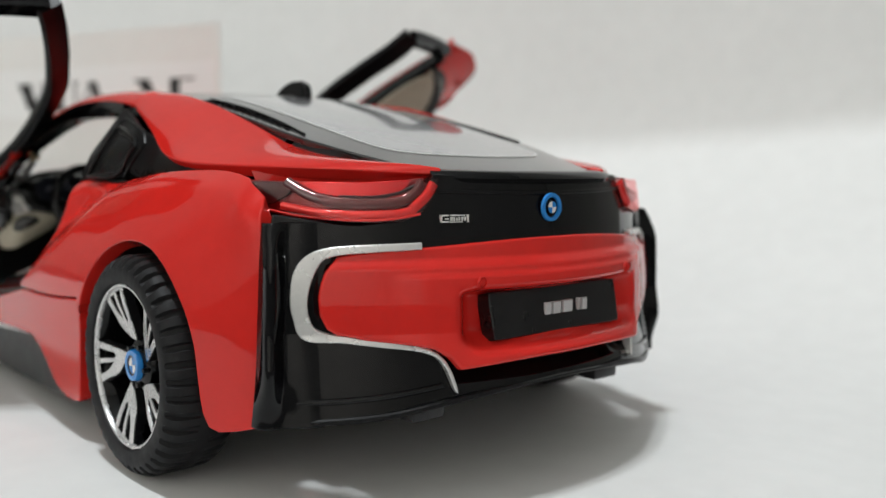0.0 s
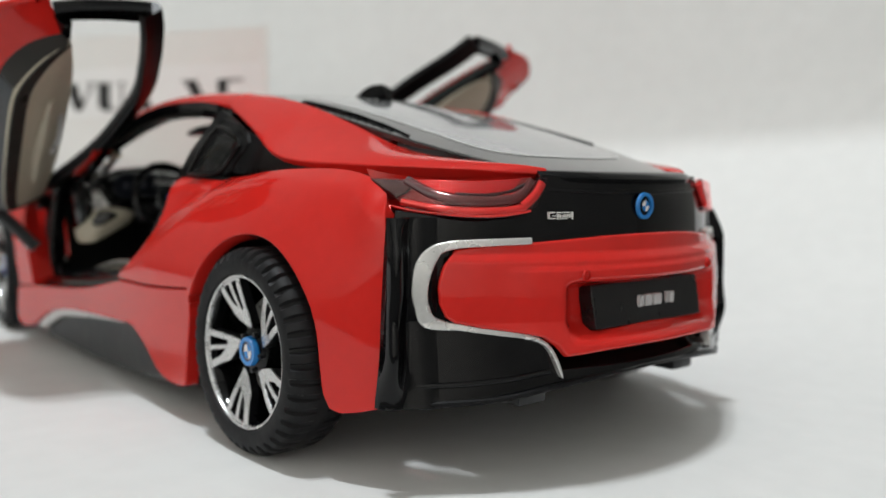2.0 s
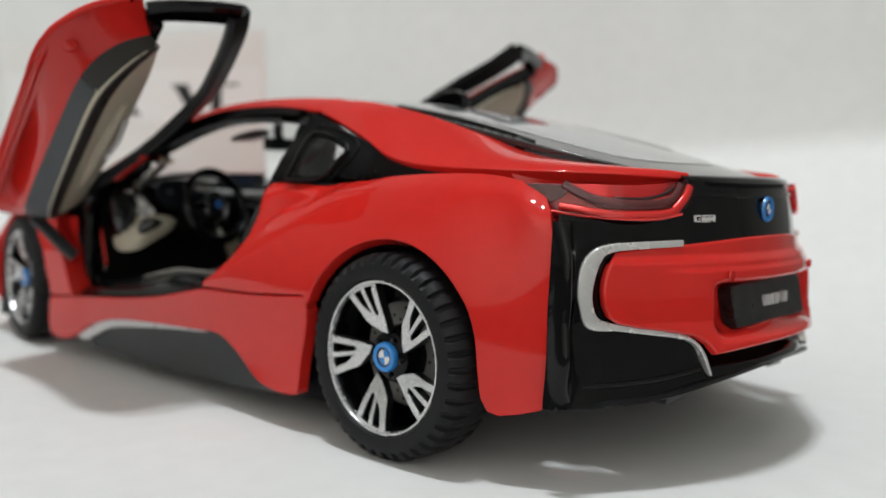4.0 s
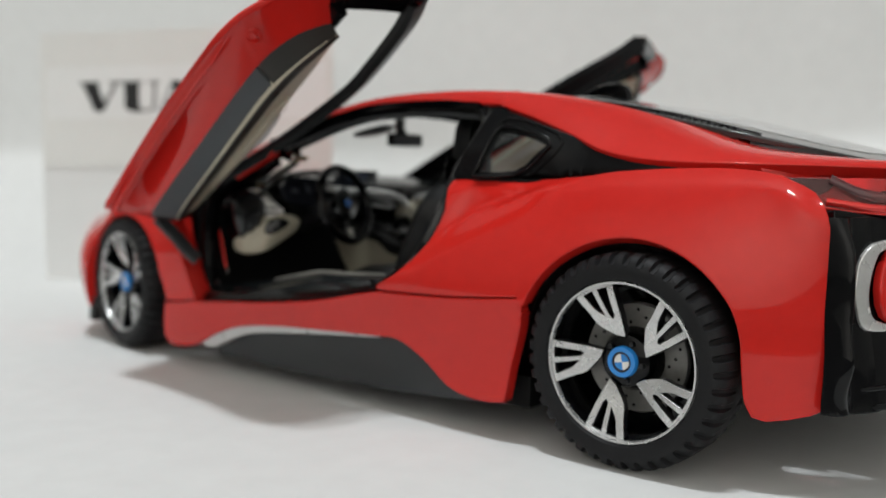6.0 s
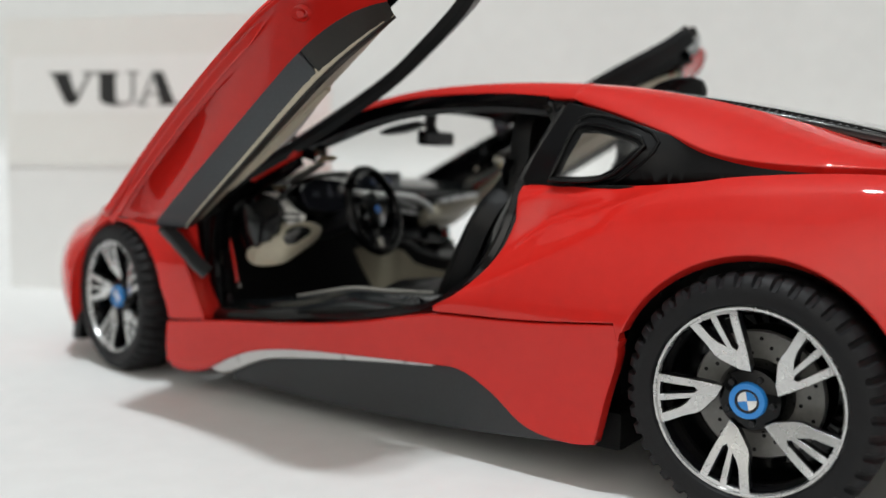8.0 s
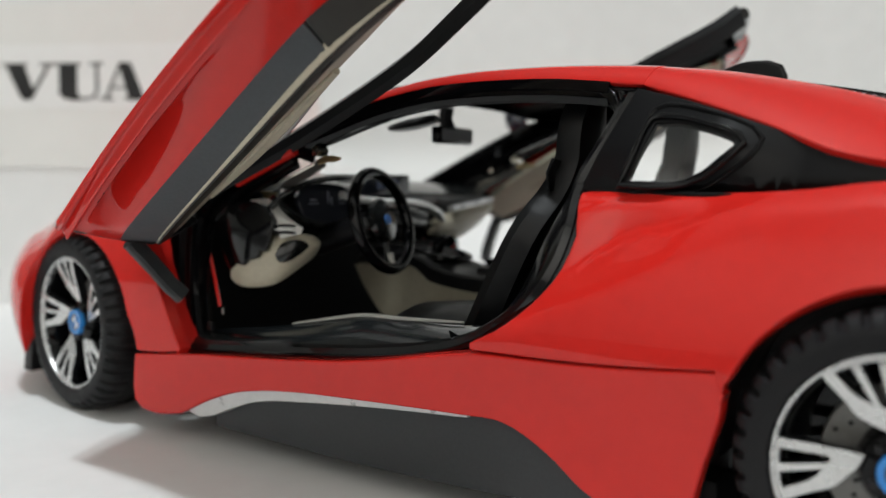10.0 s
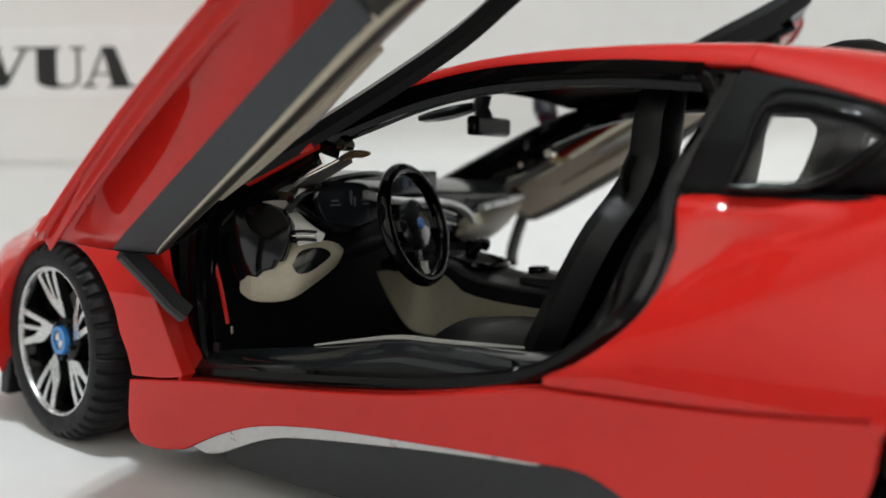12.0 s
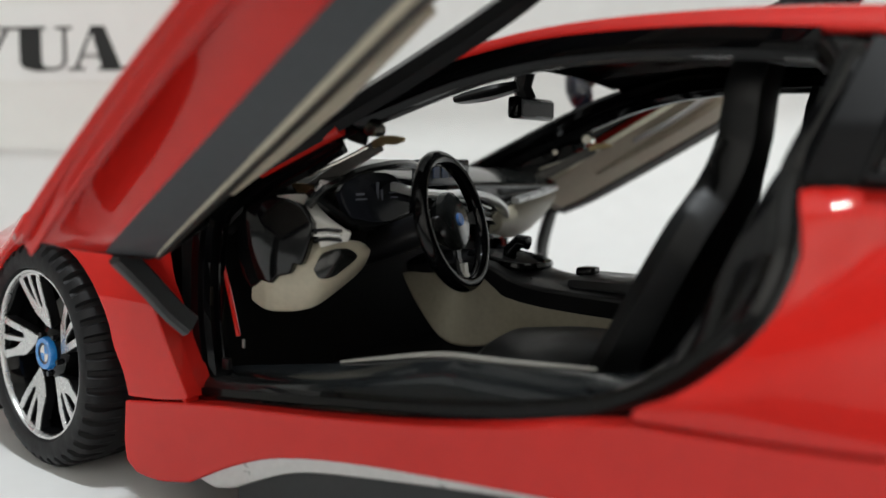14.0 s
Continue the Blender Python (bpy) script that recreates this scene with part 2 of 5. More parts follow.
def panel(outline, f, out, step=0.04, edge=0.006, deep=0.03, holes=(), ustep=None):
    """A sheet cut to an outline in a plan (u, v), laid on the surface f(u, v), with rounded turned-in edges."""
    bm = bmesh.new()
    for ring in (outline, *holes):
        vs = [bm.verts.new((p[0], p[1], 0)) for p in ring]
        for a, b in zip(vs, vs[1:] + vs[:1]):
            bm.edges.new((a, b))
    bmesh.ops.triangle_fill(bm, use_beauty=True, edges=bm.edges[:], normal=(0, 0, 1))
    lo, hi = np.min([p[:2] for p in outline], 0), np.max([p[:2] for p in outline], 0)
    for axis in (0, 1):
        st = (ustep or step) if axis == 0 else step
        no = (1, 0, 0) if axis == 0 else (0, 1, 0)
        n = int((hi[axis] - lo[axis]) / st)
        for k in range(1, n + 1):
            co = [0, 0, 0]
            co[axis] = lo[axis] + (hi[axis] - lo[axis]) * k / (n + 1)
            bmesh.ops.bisect_plane(bm, geom=bm.verts[:] + bm.edges[:] + bm.faces[:], dist=1e-5, plane_co=co, plane_no=no)
    bm.verts.index_update()
    e, out = 1e-3, np.array(out, float)

    def local(u, v):
        p = np.array(f(u, v), float)
        du, dv = np.array(f(u + e, v), float) - np.array(f(u - e, v), float), np.array(f(u, v + e), float) - np.array(f(u, v - e), float)
        n = np.cross(du, dv)
        n /= np.linalg.norm(n) + 1e-12
        return p, (n if n @ out >= 0 else -n), du / (2 * e), dv / (2 * e)

    verts, norms, faces = [], [], []
    for v in bm.verts:
        p, n, _, _ = local(v.co.x, v.co.y)
        verts.append(p), norms.append(n)
    for fc in bm.faces:
        idx = [v.index for v in fc.verts]
        a, b, c = (verts[i] for i in idx[:3])
        faces.append(idx if np.cross(b - a, c - a) @ norms[idx[0]] >= 0 else idx[::-1])
    away = {}
    border = [ed for ed in bm.edges if len(ed.link_faces) == 1]
    for ed in border:
        a, b = ed.verts
        mid, fm = (a.co + b.co) / 2, ed.link_faces[0].calc_center_median()
        t = (b.co - a.co).normalized()
        o = Vector((-t.y, t.x, 0))
        if o.dot(fm - mid) > 0:
            o = -o
        for v in (a, b):
            away[v.index] = away.get(v.index, Vector()) + o
    rim = {}
    bm.verts.ensure_lookup_table()
    for i, o in away.items():
        co = bm.verts[i].co
        p, n, du, dv = local(co.x, co.y)
        w = du * o.x + dv * o.y
        w /= np.linalg.norm(w) + 1e-12
        k = len(verts)
        verts += [p + w * edge * 0.7 - n * edge * 0.3, p + w * edge - n * edge, p + w * edge - n * deep]
        norms += [(n + w) / 1.414, w, w]
        rim[i] = [i, k, k + 1, k + 2]
    for ed in border:
        a, b = (v.index for v in ed.verts)
        for q in range(3):
            quad = [rim[a][q], rim[b][q], rim[b][q + 1], rim[a][q + 1]]
            p0, p1, p2 = (verts[i] for i in quad[:3])
            faces.append(quad if np.cross(p1 - p0, p2 - p0) @ norms[rim[a][1]] >= 0 else quad[::-1])
    bm.free()
    return Shape().put(verts, faces, norms)


def sweep(pts, profile, up=(0, 0, 1), close=False, scale=None, step=0.03):
    """A profile (w, h) carried along a 3D spline; up gives the profile's h side."""
    p = spline(pts + ([pts[0]] if close else []), step)
    if close:
        p = p[:-1]
    n, m, verts, faces = len(p), len(profile), [], []
    for i in range(n):
        t = (p[(i + 1) % n] - p[i - 1]) if close else p[min(i + 1, n - 1)] - p[max(i - 1, 0)]
        t /= np.linalg.norm(t) + 1e-12
        w = np.cross(t, np.array(up, float))
        w /= np.linalg.norm(w) + 1e-12
        h = np.cross(w, t)
        k = scale(i / (n - 1)) if scale else 1.0
        verts += [p[i] + (w * a + h * b) * k for a, b in profile]
    for i in range(n if close else n - 1):
        for j in range(m):
            a, b = i * m + j, i * m + (j + 1) % m
            c, d = ((i + 1) % n) * m + (j + 1) % m, ((i + 1) % n) * m + j
            faces.append((a, b, c, d))
    if not close:
        faces += [tuple(range(m))[::-1], tuple((n - 1) * m + j for j in range(m))]
    return Shape().put(verts, faces)


def disc(r, n=10, ry=None):
    return [(r * math.cos(2 * math.pi * k / n), (ry or r) * math.sin(2 * math.pi * k / n)) for k in range(n)]


def flat(w, h, c=0.25):
    """A rectangle with cut corners, as a profile."""
    k = min(w, h) * c
    return [(-w / 2 + k, -h / 2), (w / 2 - k, -h / 2), (w / 2, -h / 2 + k), (w / 2, h / 2 - k), (w / 2 - k, h / 2), (-w / 2 + k, h / 2), (-w / 2, h / 2 - k), (-w / 2, -h / 2 + k)]


def lathe(profile, n=64, axis="y", teeth=None):
    """A profile of (radius, offset) turned about an axis."""
    verts, faces, m = [], [], len(profile)
    for i in range(n):
        a = 2 * math.pi * i / n
        for j, (r, o) in enumerate(profile):
            if teeth:
                r = teeth(i, j, r)
            verts.append((r * math.cos(a), o, r * math.sin(a)))
    for i in range(n):
        for j in range(m - 1):
            faces.append((i * m + j, i * m + j + 1, ((i + 1) % n) * m + j + 1, ((i + 1) % n) * m + j))
    return Shape().put(verts, faces)


def block(lo, hi, r=0.02, segs=2):
    """A box with rounded edges."""
    bm = bmesh.new()
    bmesh.ops.create_cube(bm, size=1)
    for v in bm.verts:
        v.co = Vector([(lo[k] + hi[k]) / 2 + v.co[k] * (hi[k] - lo[k]) for k in range(3)])
    if r:
        bmesh.ops.bevel(bm, geom=bm.edges[:], offset=r, segments=segs, affect="EDGES", profile=0.6)
    bm.verts.index_update()
    s = Shape().put([v.co[:] for v in bm.verts], [[v.index for v in f.verts] for f in bm.faces])
    bm.free()
    return s


def link(name, shape, material, parent=None, label="", smooth=True):
    """One mesh object out of a shape, scaled to the model's size."""
    me = bpy.data.meshes.new(name)
    me.from_pydata([(x * S, y * S, z * S) for x, y, z in shape.v], [], shape.f)
    me.materials.append(material)
    if smooth:
        me.polygons.foreach_set("use_smooth", [True] * len(me.polygons))
        if any(abs(a) + abs(b) + abs(c) > 0 for a, b, c in shape.n):
            me.normals_split_custom_set_from_vertices(shape.n)
        else:
            me.set_sharp_from_angle(angle=radians(38))
    me.update()
    ob = new(name, me)
    ob.parent = parent
    return tagged(ob, label) if label else ob


def empty(name, parent=None):
    ob = new(name)
    ob.empty_display_size = 0.01
    ob.parent = parent
    return ob


def both(name, shape, material, parent, label=""):
    """The same part on the car's left and right."""
    return link(name, shape, material, parent, label), link(name, shape.flipped(), material, parent, label)


# ---------------------------------------------------------------- setting
WALL_DIR, WALL_RUN = (0.38, -0.925), (0.925, 0.38)  # across the sign behind the car, and along it
SIGN_AT = 1.85


def wall_point(a, z, off=0.0):
    """A place on the upright sign card, a metres along it."""
    d = SIGN_AT - off
    return (WALL_DIR[0] * d + WALL_RUN[0] * a, WALL_DIR[1] * d + WALL_RUN[1] * a, z)


def cutout(points, off0, off1):
    """A flat shape on the wall, with its edge."""
    n = len(points)
    v = [wall_point(a, z, o) for o in (off0, off1) for a, z in points]
    return Shape().put(v, [tuple(range(n)), tuple(range(n, 2 * n))[::-1]] + [(k, (k + 1) % n, n + (k + 1) % n, n + k) for k in range(n)])


def sheet():
    """One sheet of paper: flat under the car, rising gently behind it into a wall, rounder towards the tail."""
    n, t = np.array(WALL_DIR), np.array(WALL_RUN)
    verts, faces, cols = [], [], 60
    for i in range(cols + 1):
        a = -3.35 + 13.0 * i / cols
        back = 0.4 * math.log(1 + math.exp((-a - 0.7) / 0.4))
        foot, far = 1.55 - 0.30 * back, 3.9 - 0.10 * back
        path = [(-2.85, 0.0), (-2.6, 0.0), (-2.0, 0.0), (-1.0, 0.0), (0.0, 0.0), (foot - 0.25, 0.0)]
        run = far - foot
        path += [(foot + run * k / 10, 0.42 * run * (k / 10) ** 2) for k in range(11)]
        d0, z0 = path[-1]
        bend = [(0.30 * math.sin(q) * 1.2, 0.30 * (1 - math.cos(q)) * 1.2) for q in (0.70, 0.85, 1.0, 1.15, 1.30, 1.45)]
        path += [(d0 + x - bend[0][0], z0 + z - bend[0][1]) for x, z in bend[1:]]
        d0, z0 = path[-1]
        path += [(d0 + 0.10 * k, z0 + k) for k in (0.4, 1, 1.8, 2.8, 4.0)]
        for d, z in path:
            d -= 0.03 * abs(noise.noise((a * 0.55, z * 0.5, 3.0))) * min(1.0, max(0.0, z * 1.5))
            verts.append((n[0] * d + t[0] * a, n[1] * d + t[1] * a, z))
        rows = len(path)
    for i in range(cols):
        for j in range(rows - 1):
            faces.append((i * rows + j, (i + 1) * rows + j, (i + 1) * rows + j + 1, i * rows + j + 1))
    return Shape().put(verts, faces)


tagged(link("backdrop", sheet(), paper), "white paper sheet swept up as a backdrop behind the car", "backdrop", "", "structure")


tagged(link("floor", block((-36, -36, -18.6), (36, 36, -18), 0), dark_wall, None), "plain floor of the room", "floor", "", "structure")
tagged(link("table", block((-25, -14, -0.9), (25, 14, -0.03), 0.1), dark_wall), "plain dark table under the paper", "table")
# room walls are unseen; the beige ones bounce the added fill spot
for nm, lo, hi in (("wall_north", (-36.6, 36, -18), (36.6, 36.6, 48)), ("wall_south", (-36.6, -36.6, -18), (36.6, -36, 48)),
                   ("wall_east", (36, -36, -18), (36.6, 36, 48)), ("wall_west", (-36.6, -36, -18), (-36, 36, 48))):
    pale = nm in ("wall_south", "wall_east")
    tagged(link(nm, block(lo, hi, 0), light_wall if pale else beige_wall), "plain pale room wall" if pale else "beige painted room wall", "wall", "", "structure")
tagged(link("ceiling", block((-36.6, -36.6, 48), (36.6, 36.6, 48.6), 0), plaster), "plain white ceiling", "ceiling", "", "structure")


# ---------------------------------------------------------------- the car's surfaces
half_width = curve([-2.1, -2.0, -1.95, -1.88, -1.8, -1.6, -1.4, -1.0, -0.5, 0, 0.5, 0.95, 1.4, 1.65, 1.85, 2.05, 2.2, 2.3, 2.36],
                   [0.68, 0.79, 0.832, 0.872, 0.905, 0.96, 0.985, 0.985, 0.975, 0.95, 0.93, 0.935, 0.935, 0.93, 0.89, 0.78, 0.65, 0.52, 0.40])
lean_in = curve([-2.0, -1.92, -1.78, -1.6, -1.2, -0.5, 0.5, 1.2, 2.3], [0.01, 0.025, 0.10, 0.135, 0.14, 0.15, 0.13, 0.12, 0.10])


shoulder = curve([-1.95, -1.785, -1.64, -1.47, -1.28, -1.16, -0.95, -0.63], [0.80, 0.913, 0.931, 0.931, 0.919, 0.902, 0.888, 0.886])


def side_y(x, z):
    w = half_width(x)
    if z < 0.5:
        y = w + (0.03 - 0.09 * step01((0.6 - x) / 1.2)) * (0.5 - z)
    elif z < 0.9:
        y = w - lean_in(x) * ((z - 0.5) / 0.4) ** 2
    else:
        y = w - lean_in(x) - 0.65 * (z - 0.9)
    # the nose tucks in towards its lower lip
    y -= 0.85 * step01((x - 1.62) / 0.25) * max(0.0, 0.42 - z) ** 2
    # and rolls in over the front wheel towards the bonnet
    y -= 2.0 * step01((x - 1.45) / 0.45) * max(0.0, z - 0.42) ** 2
    # hollow between the door's rear edge and the wheel's haunch
    line = 0.50 + 0.55 * (-0.50 - x)
    fade = step01((x + 1.35) / 0.7) * step01((0.0 - x) / 0.4)
    y -= 0.036 * fade * step01((z - 0.49) / 0.10) * step01((z - line) / 0.14) * (1 - 0.7 * step01((z - line - 0.12) / 0.2))
    # the shoulder rolls in towards its upper edge
    if x < -0.55:
        y -= 0.030 * step01((x + 1.96) / 0.08) * max(0.0, (z - shoulder(x) + 0.055) / 0.055) ** 2 if z < shoulder(x) + 0.02 else 0.056 * step01((x + 1.96) / 0.08)
    return y


def side(x, z):
    return (x, side_y(x, z), z)


def side_in(k):
    return lambda x, z: (x, side_y(x, z) - k, z)


def rear_x(y, z):
    flare = 0.20 * max(0.0, 0.5 - z)
    return -2.262 + 0.47 * y * y + 0.25 * max(0.0, z - 0.5) ** 2 - flare


def rear(y, z):
    return (rear_x(y, z), y, z)


def rear_out(k):
    return lambda y, z: (rear_x(y, z) - k, y, z)


mid_height = curve([-2.2, -2.0, -1.6, -1.2, -0.8, -0.4, 0.0, 0.3, 0.6, 0.95], [0.925, 0.972, 1.075, 1.165, 1.228, 1.258, 1.258, 1.215, 1.11, 0.95])


def top_z(x, y):
    return mid_height(x) - 0.12 * y * y


def top(x, y):
    return (x, y, top_z(x, y))


hood_mid = curve([0.8, 1.2, 1.6, 2.0, 2.3], [0.90, 0.84, 0.77, 0.66, 0.50])


def hood(x, y):
    return (x, y, hood_mid(x) - 0.10 * y * y)


toy_car = tagged(empty("toy_car"), "red die-cast model sports car with raised scissor doors", "toy car")

# ---------------------------------------------------------------- painted body
door_edge = [(-0.612, 0.886), (-0.628, 0.83), (-0.636, 0.775), (-0.610, 0.690), (-0.568, 0.625), (-0.515, 0.572), (-0.455, 0.525), (-0.383, 0.486)]
seam = [(-0.383, 0.476), (-0.73, 0.487), (-1.02, 0.511)]
quarter = loop([(-1.785, 0.913), (-1.74, 0.921), (-1.64, 0.931), (-1.47, 0.931), (-1.28, 0.919), (-1.16, 0.902), (-0.95, 0.888), (-0.612, 0.886)],
               door_edge, [(-0.383, 0.486), (-0.383, 0.476)], seam,
               [(-1.02, 0.511), (-1.035, 0.46), *arc(-1.39, 0.348, 0.376, 12, 152, 15), (-1.742, 0.45), (-1.748, 0.355), (-1.757, 0.265), (-1.775, 0.228)],
               [(-1.775, 0.228), (-1.807, 0.220), (-1.86, 0.230), (-1.915, 0.246), (-1.945, 0.262)],
               [(-1.945, 0.262), (-1.950, 0.38), (-1.942, 0.55), (-1.943, 0.72), (-1.930, 0.80), (-1.885, 0.865), (-1.785, 0.913)])
scoop_line = curve([-1.20, -1.074, -0.985, -0.885, -0.731, -0.647, -0.56, -0.38], [0.885, 0.872, 0.836, 0.795, 0.748, 0.680, 0.585, 0.46])


def quarter_skin(x, z):
    """The flank with the shallow scoop that runs back and up from the door's edge."""
    d = 0.8 * (z - scoop_line(x))
    sunk = step01(d / 0.026) * (1 - step01((d - 0.028) / 0.11)) * step01((x + 1.13) / 0.22) * step01((-0.61 - x) / 0.12)
    return (x, side_y(x, z) - 0.022 * sunk, z)


both("quarter_panel", panel(quarter, quarter_skin, (0, 1, 0), 0.017, deep=0.05), red, toy_car, "glossy red rear quarter panel with wheel arch")

skirt = loop([(-1.019, 0.495), (-0.727, 0.470), (-0.379, 0.458)],
             [(-0.379, 0.458), (-0.244, 0.432), (-0.082, 0.399), (0.109, 0.369), (0.408, 0.336), (0.709, 0.311), (1.011, 0.276)],
             [(1.011, 0.276), (1.015, 0.172), (1.006, 0.123), (0.969, 0.099)], [(0.969, 0.099), (0.889, 0.094), (0.778, 0.112)],
             [(0.778, 0.112), (0.635, 0.181), (0.483, 0.230), (0.254, 0.262), (-0.073, 0.283), (-0.341, 0.297), (-0.481, 0.299), (-0.605, 0.244), (-0.708, 0.168), (-0.795, 0.140), (-0.895, 0.135), (-0.956, 0.145)],
             [(-0.956, 0.145), (-0.989, 0.279), (-1.027, 0.416), (-1.019, 0.495)])
both("side_skirt", panel(skirt, side, (0, 1, 0), deep=0.05), red, toy_car, "glossy red side skirt")
strip = loop([(0.753, 0.121), (0.635, 0.174), (0.483, 0.225), (0.254, 0.256), (-0.073, 0.276), (-0.361, 0.291)],
             [(-0.360, 0.287), (-0.072, 0.263), (0.196, 0.235), (0.395, 0.209), (0.495, 0.182), (0.577, 0.148), (0.648, 0.119), (0.698, 0.110)])
both("chrome_strip", panel(strip, side_in(0.012), (0, 1, 0), edge=0.004, deep=0.03), silver, toy_car, "silver strip along the side skirt")
insert = loop([(0.638, 0.121), (0.495, 0.193), (0.216, 0.242), (-0.073, 0.276), (-0.341, 0.290), (-0.500, 0.290)],
              [(-0.500, 0.290), (-0.633, 0.227), (-0.746, 0.153), (-0.843, 0.122)], [(-0.843, 0.122), (-0.461, 0.090), (0.031, 0.075), (0.639, 0.085)])
both("sill_insert", panel(insert, side_in(0.035), (0, 1, 0), deep=0.10), insert_grey, toy_car, "dark plastic insert under the door sill")

fender = loop([(1.0, 0.299), (0.88, 0.308), (0.790, 0.322)], [(0.790, 0.322), (0.815, 0.36), (0.857, 0.437), (0.912, 0.54), (0.95, 0.60), (0.985, 0.68), (0.99, 0.755)],
              [(0.99, 0.755), (1.15, 0.78), (1.4, 0.765), (1.7, 0.71), (2.0, 0.61), (2.2, 0.50), (2.30, 0.38)],
              [(2.30, 0.38), (2.32, 0.24), (2.25, 0.12)], [(2.25, 0.12), (2.0, 0.098), (1.905, 0.098)],
              [(1.905, 0.098), (1.845, 0.19), (1.79, 0.29), *arc(1.405, 0.332, 0.358, 10, 166, 16), (1.022, 0.36), (1.0, 0.299)])
both("front_fender", panel(fender, side, (0, 1, 0), deep=0.05), red, toy_car, "glossy red front fender and bumper side")
fold = [(0.786, 0.30), (0.812, 0.36), (0.854, 0.437), (0.909, 0.54), (0.947, 0.60), (0.982, 0.68)]
both("fender_return", panel(square(12), ribbon([side_in(0.004)(x, z) for x, z in fold], [side_in(0.11)(x + 0.012, z) for x, z in fold]), (-1, 0, 0), 0.3, 0.002, 0.01, ustep=0.08), red, toy_car, "red return edge of the front fender")
hood_plan = loop([(0.90, -0.74), (1.5, -0.76), (2.0, -0.66), (2.28, -0.40)], [(2.28, -0.40), (2.34, 0), (2.28, 0.40)], [(2.28, 0.40), (2.0, 0.66), (1.5, 0.76), (0.90, 0.74)], [(0.90, 0.74), (0.98, 0.4), (1.0, 0), (0.98, -0.4), (0.90, -0.74)])
link("hood", panel(hood_plan, hood, (0, 0, 1), 0.08), red, toy_car, "glossy red bonnet")
link("nose", panel(loop([(-0.5, 0.12), (0.5, 0.12)], [(0.5, 0.12), (0.5, 0.46)], [(0.5, 0.46), (-0.5, 0.46)], [(-0.5, 0.46), (-0.5, 0.12)]), lambda y, z: (2.36 - 0.45 * y * y - 0.2 * max(0, z - 0.3), y, z), (1, 0, 0), 0.08), black, toy_car)

# roof rail and flying buttress
rail_low = [(0.90, 0.750, 0.86), (0.60, 0.705, 0.99), (0.37, 0.662, 1.085), (0.22, 0.637, 1.138), (0.05, 0.622, 1.178), (-0.14, 0.617, 1.196), (-0.38, 0.620, 1.194), (-0.57, 0.630, 1.182), (-0.697, 0.640, 1.167)]
rail_high = [(0.93, 0.71, 0.895), (0.60, 0.650, 1.035), (0.37, 0.605, 1.125), (0.20, 0.570, 1.180), (0.05, 0.545, 1.214), (-0.14, 0.530, 1.233), (-0.38, 0.525, 1.238), (-0.57, 0.530, 1.232), (-0.72, 0.540, 1.222)]
cover_path = [(0.92, 0.70, 0.845), (0.60, 0.648, 0.985), (0.37, 0.605, 1.078), (0.20, 0.575, 1.130), (0.05, 0.555, 1.163), (-0.14, 0.545, 1.180), (-0.38, 0.542, 1.183), (-0.57, 0.548, 1.173), (-0.70, 0.556, 1.158)]
both("pillar_cover", sweep(cover_path, [(-0.055, -0.012), (-0.03, -0.020), (-0.026, -0.012), (-0.018, -0.012), (-0.014, -0.020), (0.010, -0.020), (0.014, -0.012), (0.022, -0.012), (0.026, -0.020), (0.050, -0.016), (0.055, 0.0), (0.045, 0.016), (-0.045, 0.016), (-0.055, 0.005)], (0, 0.6, 0.8)), black, toy_car, "black inner pillar cover")
rail_in = lambda pts, k: [(x - 0.01, y - k, z - 0.022) for x, y, z in pts]
both("pillar_lining", panel(square(24), ribbon(rail_in(rail_low, 0.012), rail_in(rail_high, 0.02)), (0, -0.6, -0.8), 0.3, 0.004, 0.006, ustep=0.05), satin, toy_car)
both("roof_rail", panel(square(30), ribbon(rail_low, rail_high, 0.018, (0, 0.6, 0.8)), (0, 0.6, 0.8), 0.2, 0.005, 0.016, ustep=0.04), red, toy_car, "glossy red roof rail over the door")
wing_low = [(-0.703, 0.641, 1.165), (-0.85, 0.672, 1.122), (-1.05, 0.720, 1.052), (-1.21, 0.758, 0.990), (-1.39, 0.775, 0.962), (-1.64, 0.745, 0.952), (-1.84, 0.655, 0.948), (-2.01, 0.525, 0.942), (-2.125, 0.363, 0.930)]
wing_high = [(-0.728, 0.542, 1.220), (-0.90, 0.532, 1.200), (-1.15, 0.532, 1.148), (-1.40, 0.532, 1.078), (-1.62, 0.522, 1.008), (-1.80, 0.485, 0.975), (-1.95, 0.435, 0.958), (-2.05, 0.385, 0.950), (-2.11, 0.345, 0.938)]
both("buttress", panel(square(40), ribbon(wing_low, wing_high, 0.016, (0, 0.6, 0.8)), (0, 0.5, 0.8), 0.2, 0.006, 0.035, ustep=0.03), red, toy_car, "glossy red flying buttress ending in a spoiler tip")

# roof, rear window and the black trim round it
roof_plan = loop([(-0.74, -0.53), (-0.3, -0.52), (0.05, -0.535), (0.25, -0.565)], [(0.25, -0.565), (0.30, 0), (0.25, 0.565)], [(0.25, 0.565), (0.05, 0.535), (-0.3, 0.52), (-0.74, 0.53)], [(-0.74, 0.53), (-0.74, -0.53)])
link("roof", panel(roof_plan, top, (0, 0, 1), 0.08), black, toy_car, "glossy black roof panel")
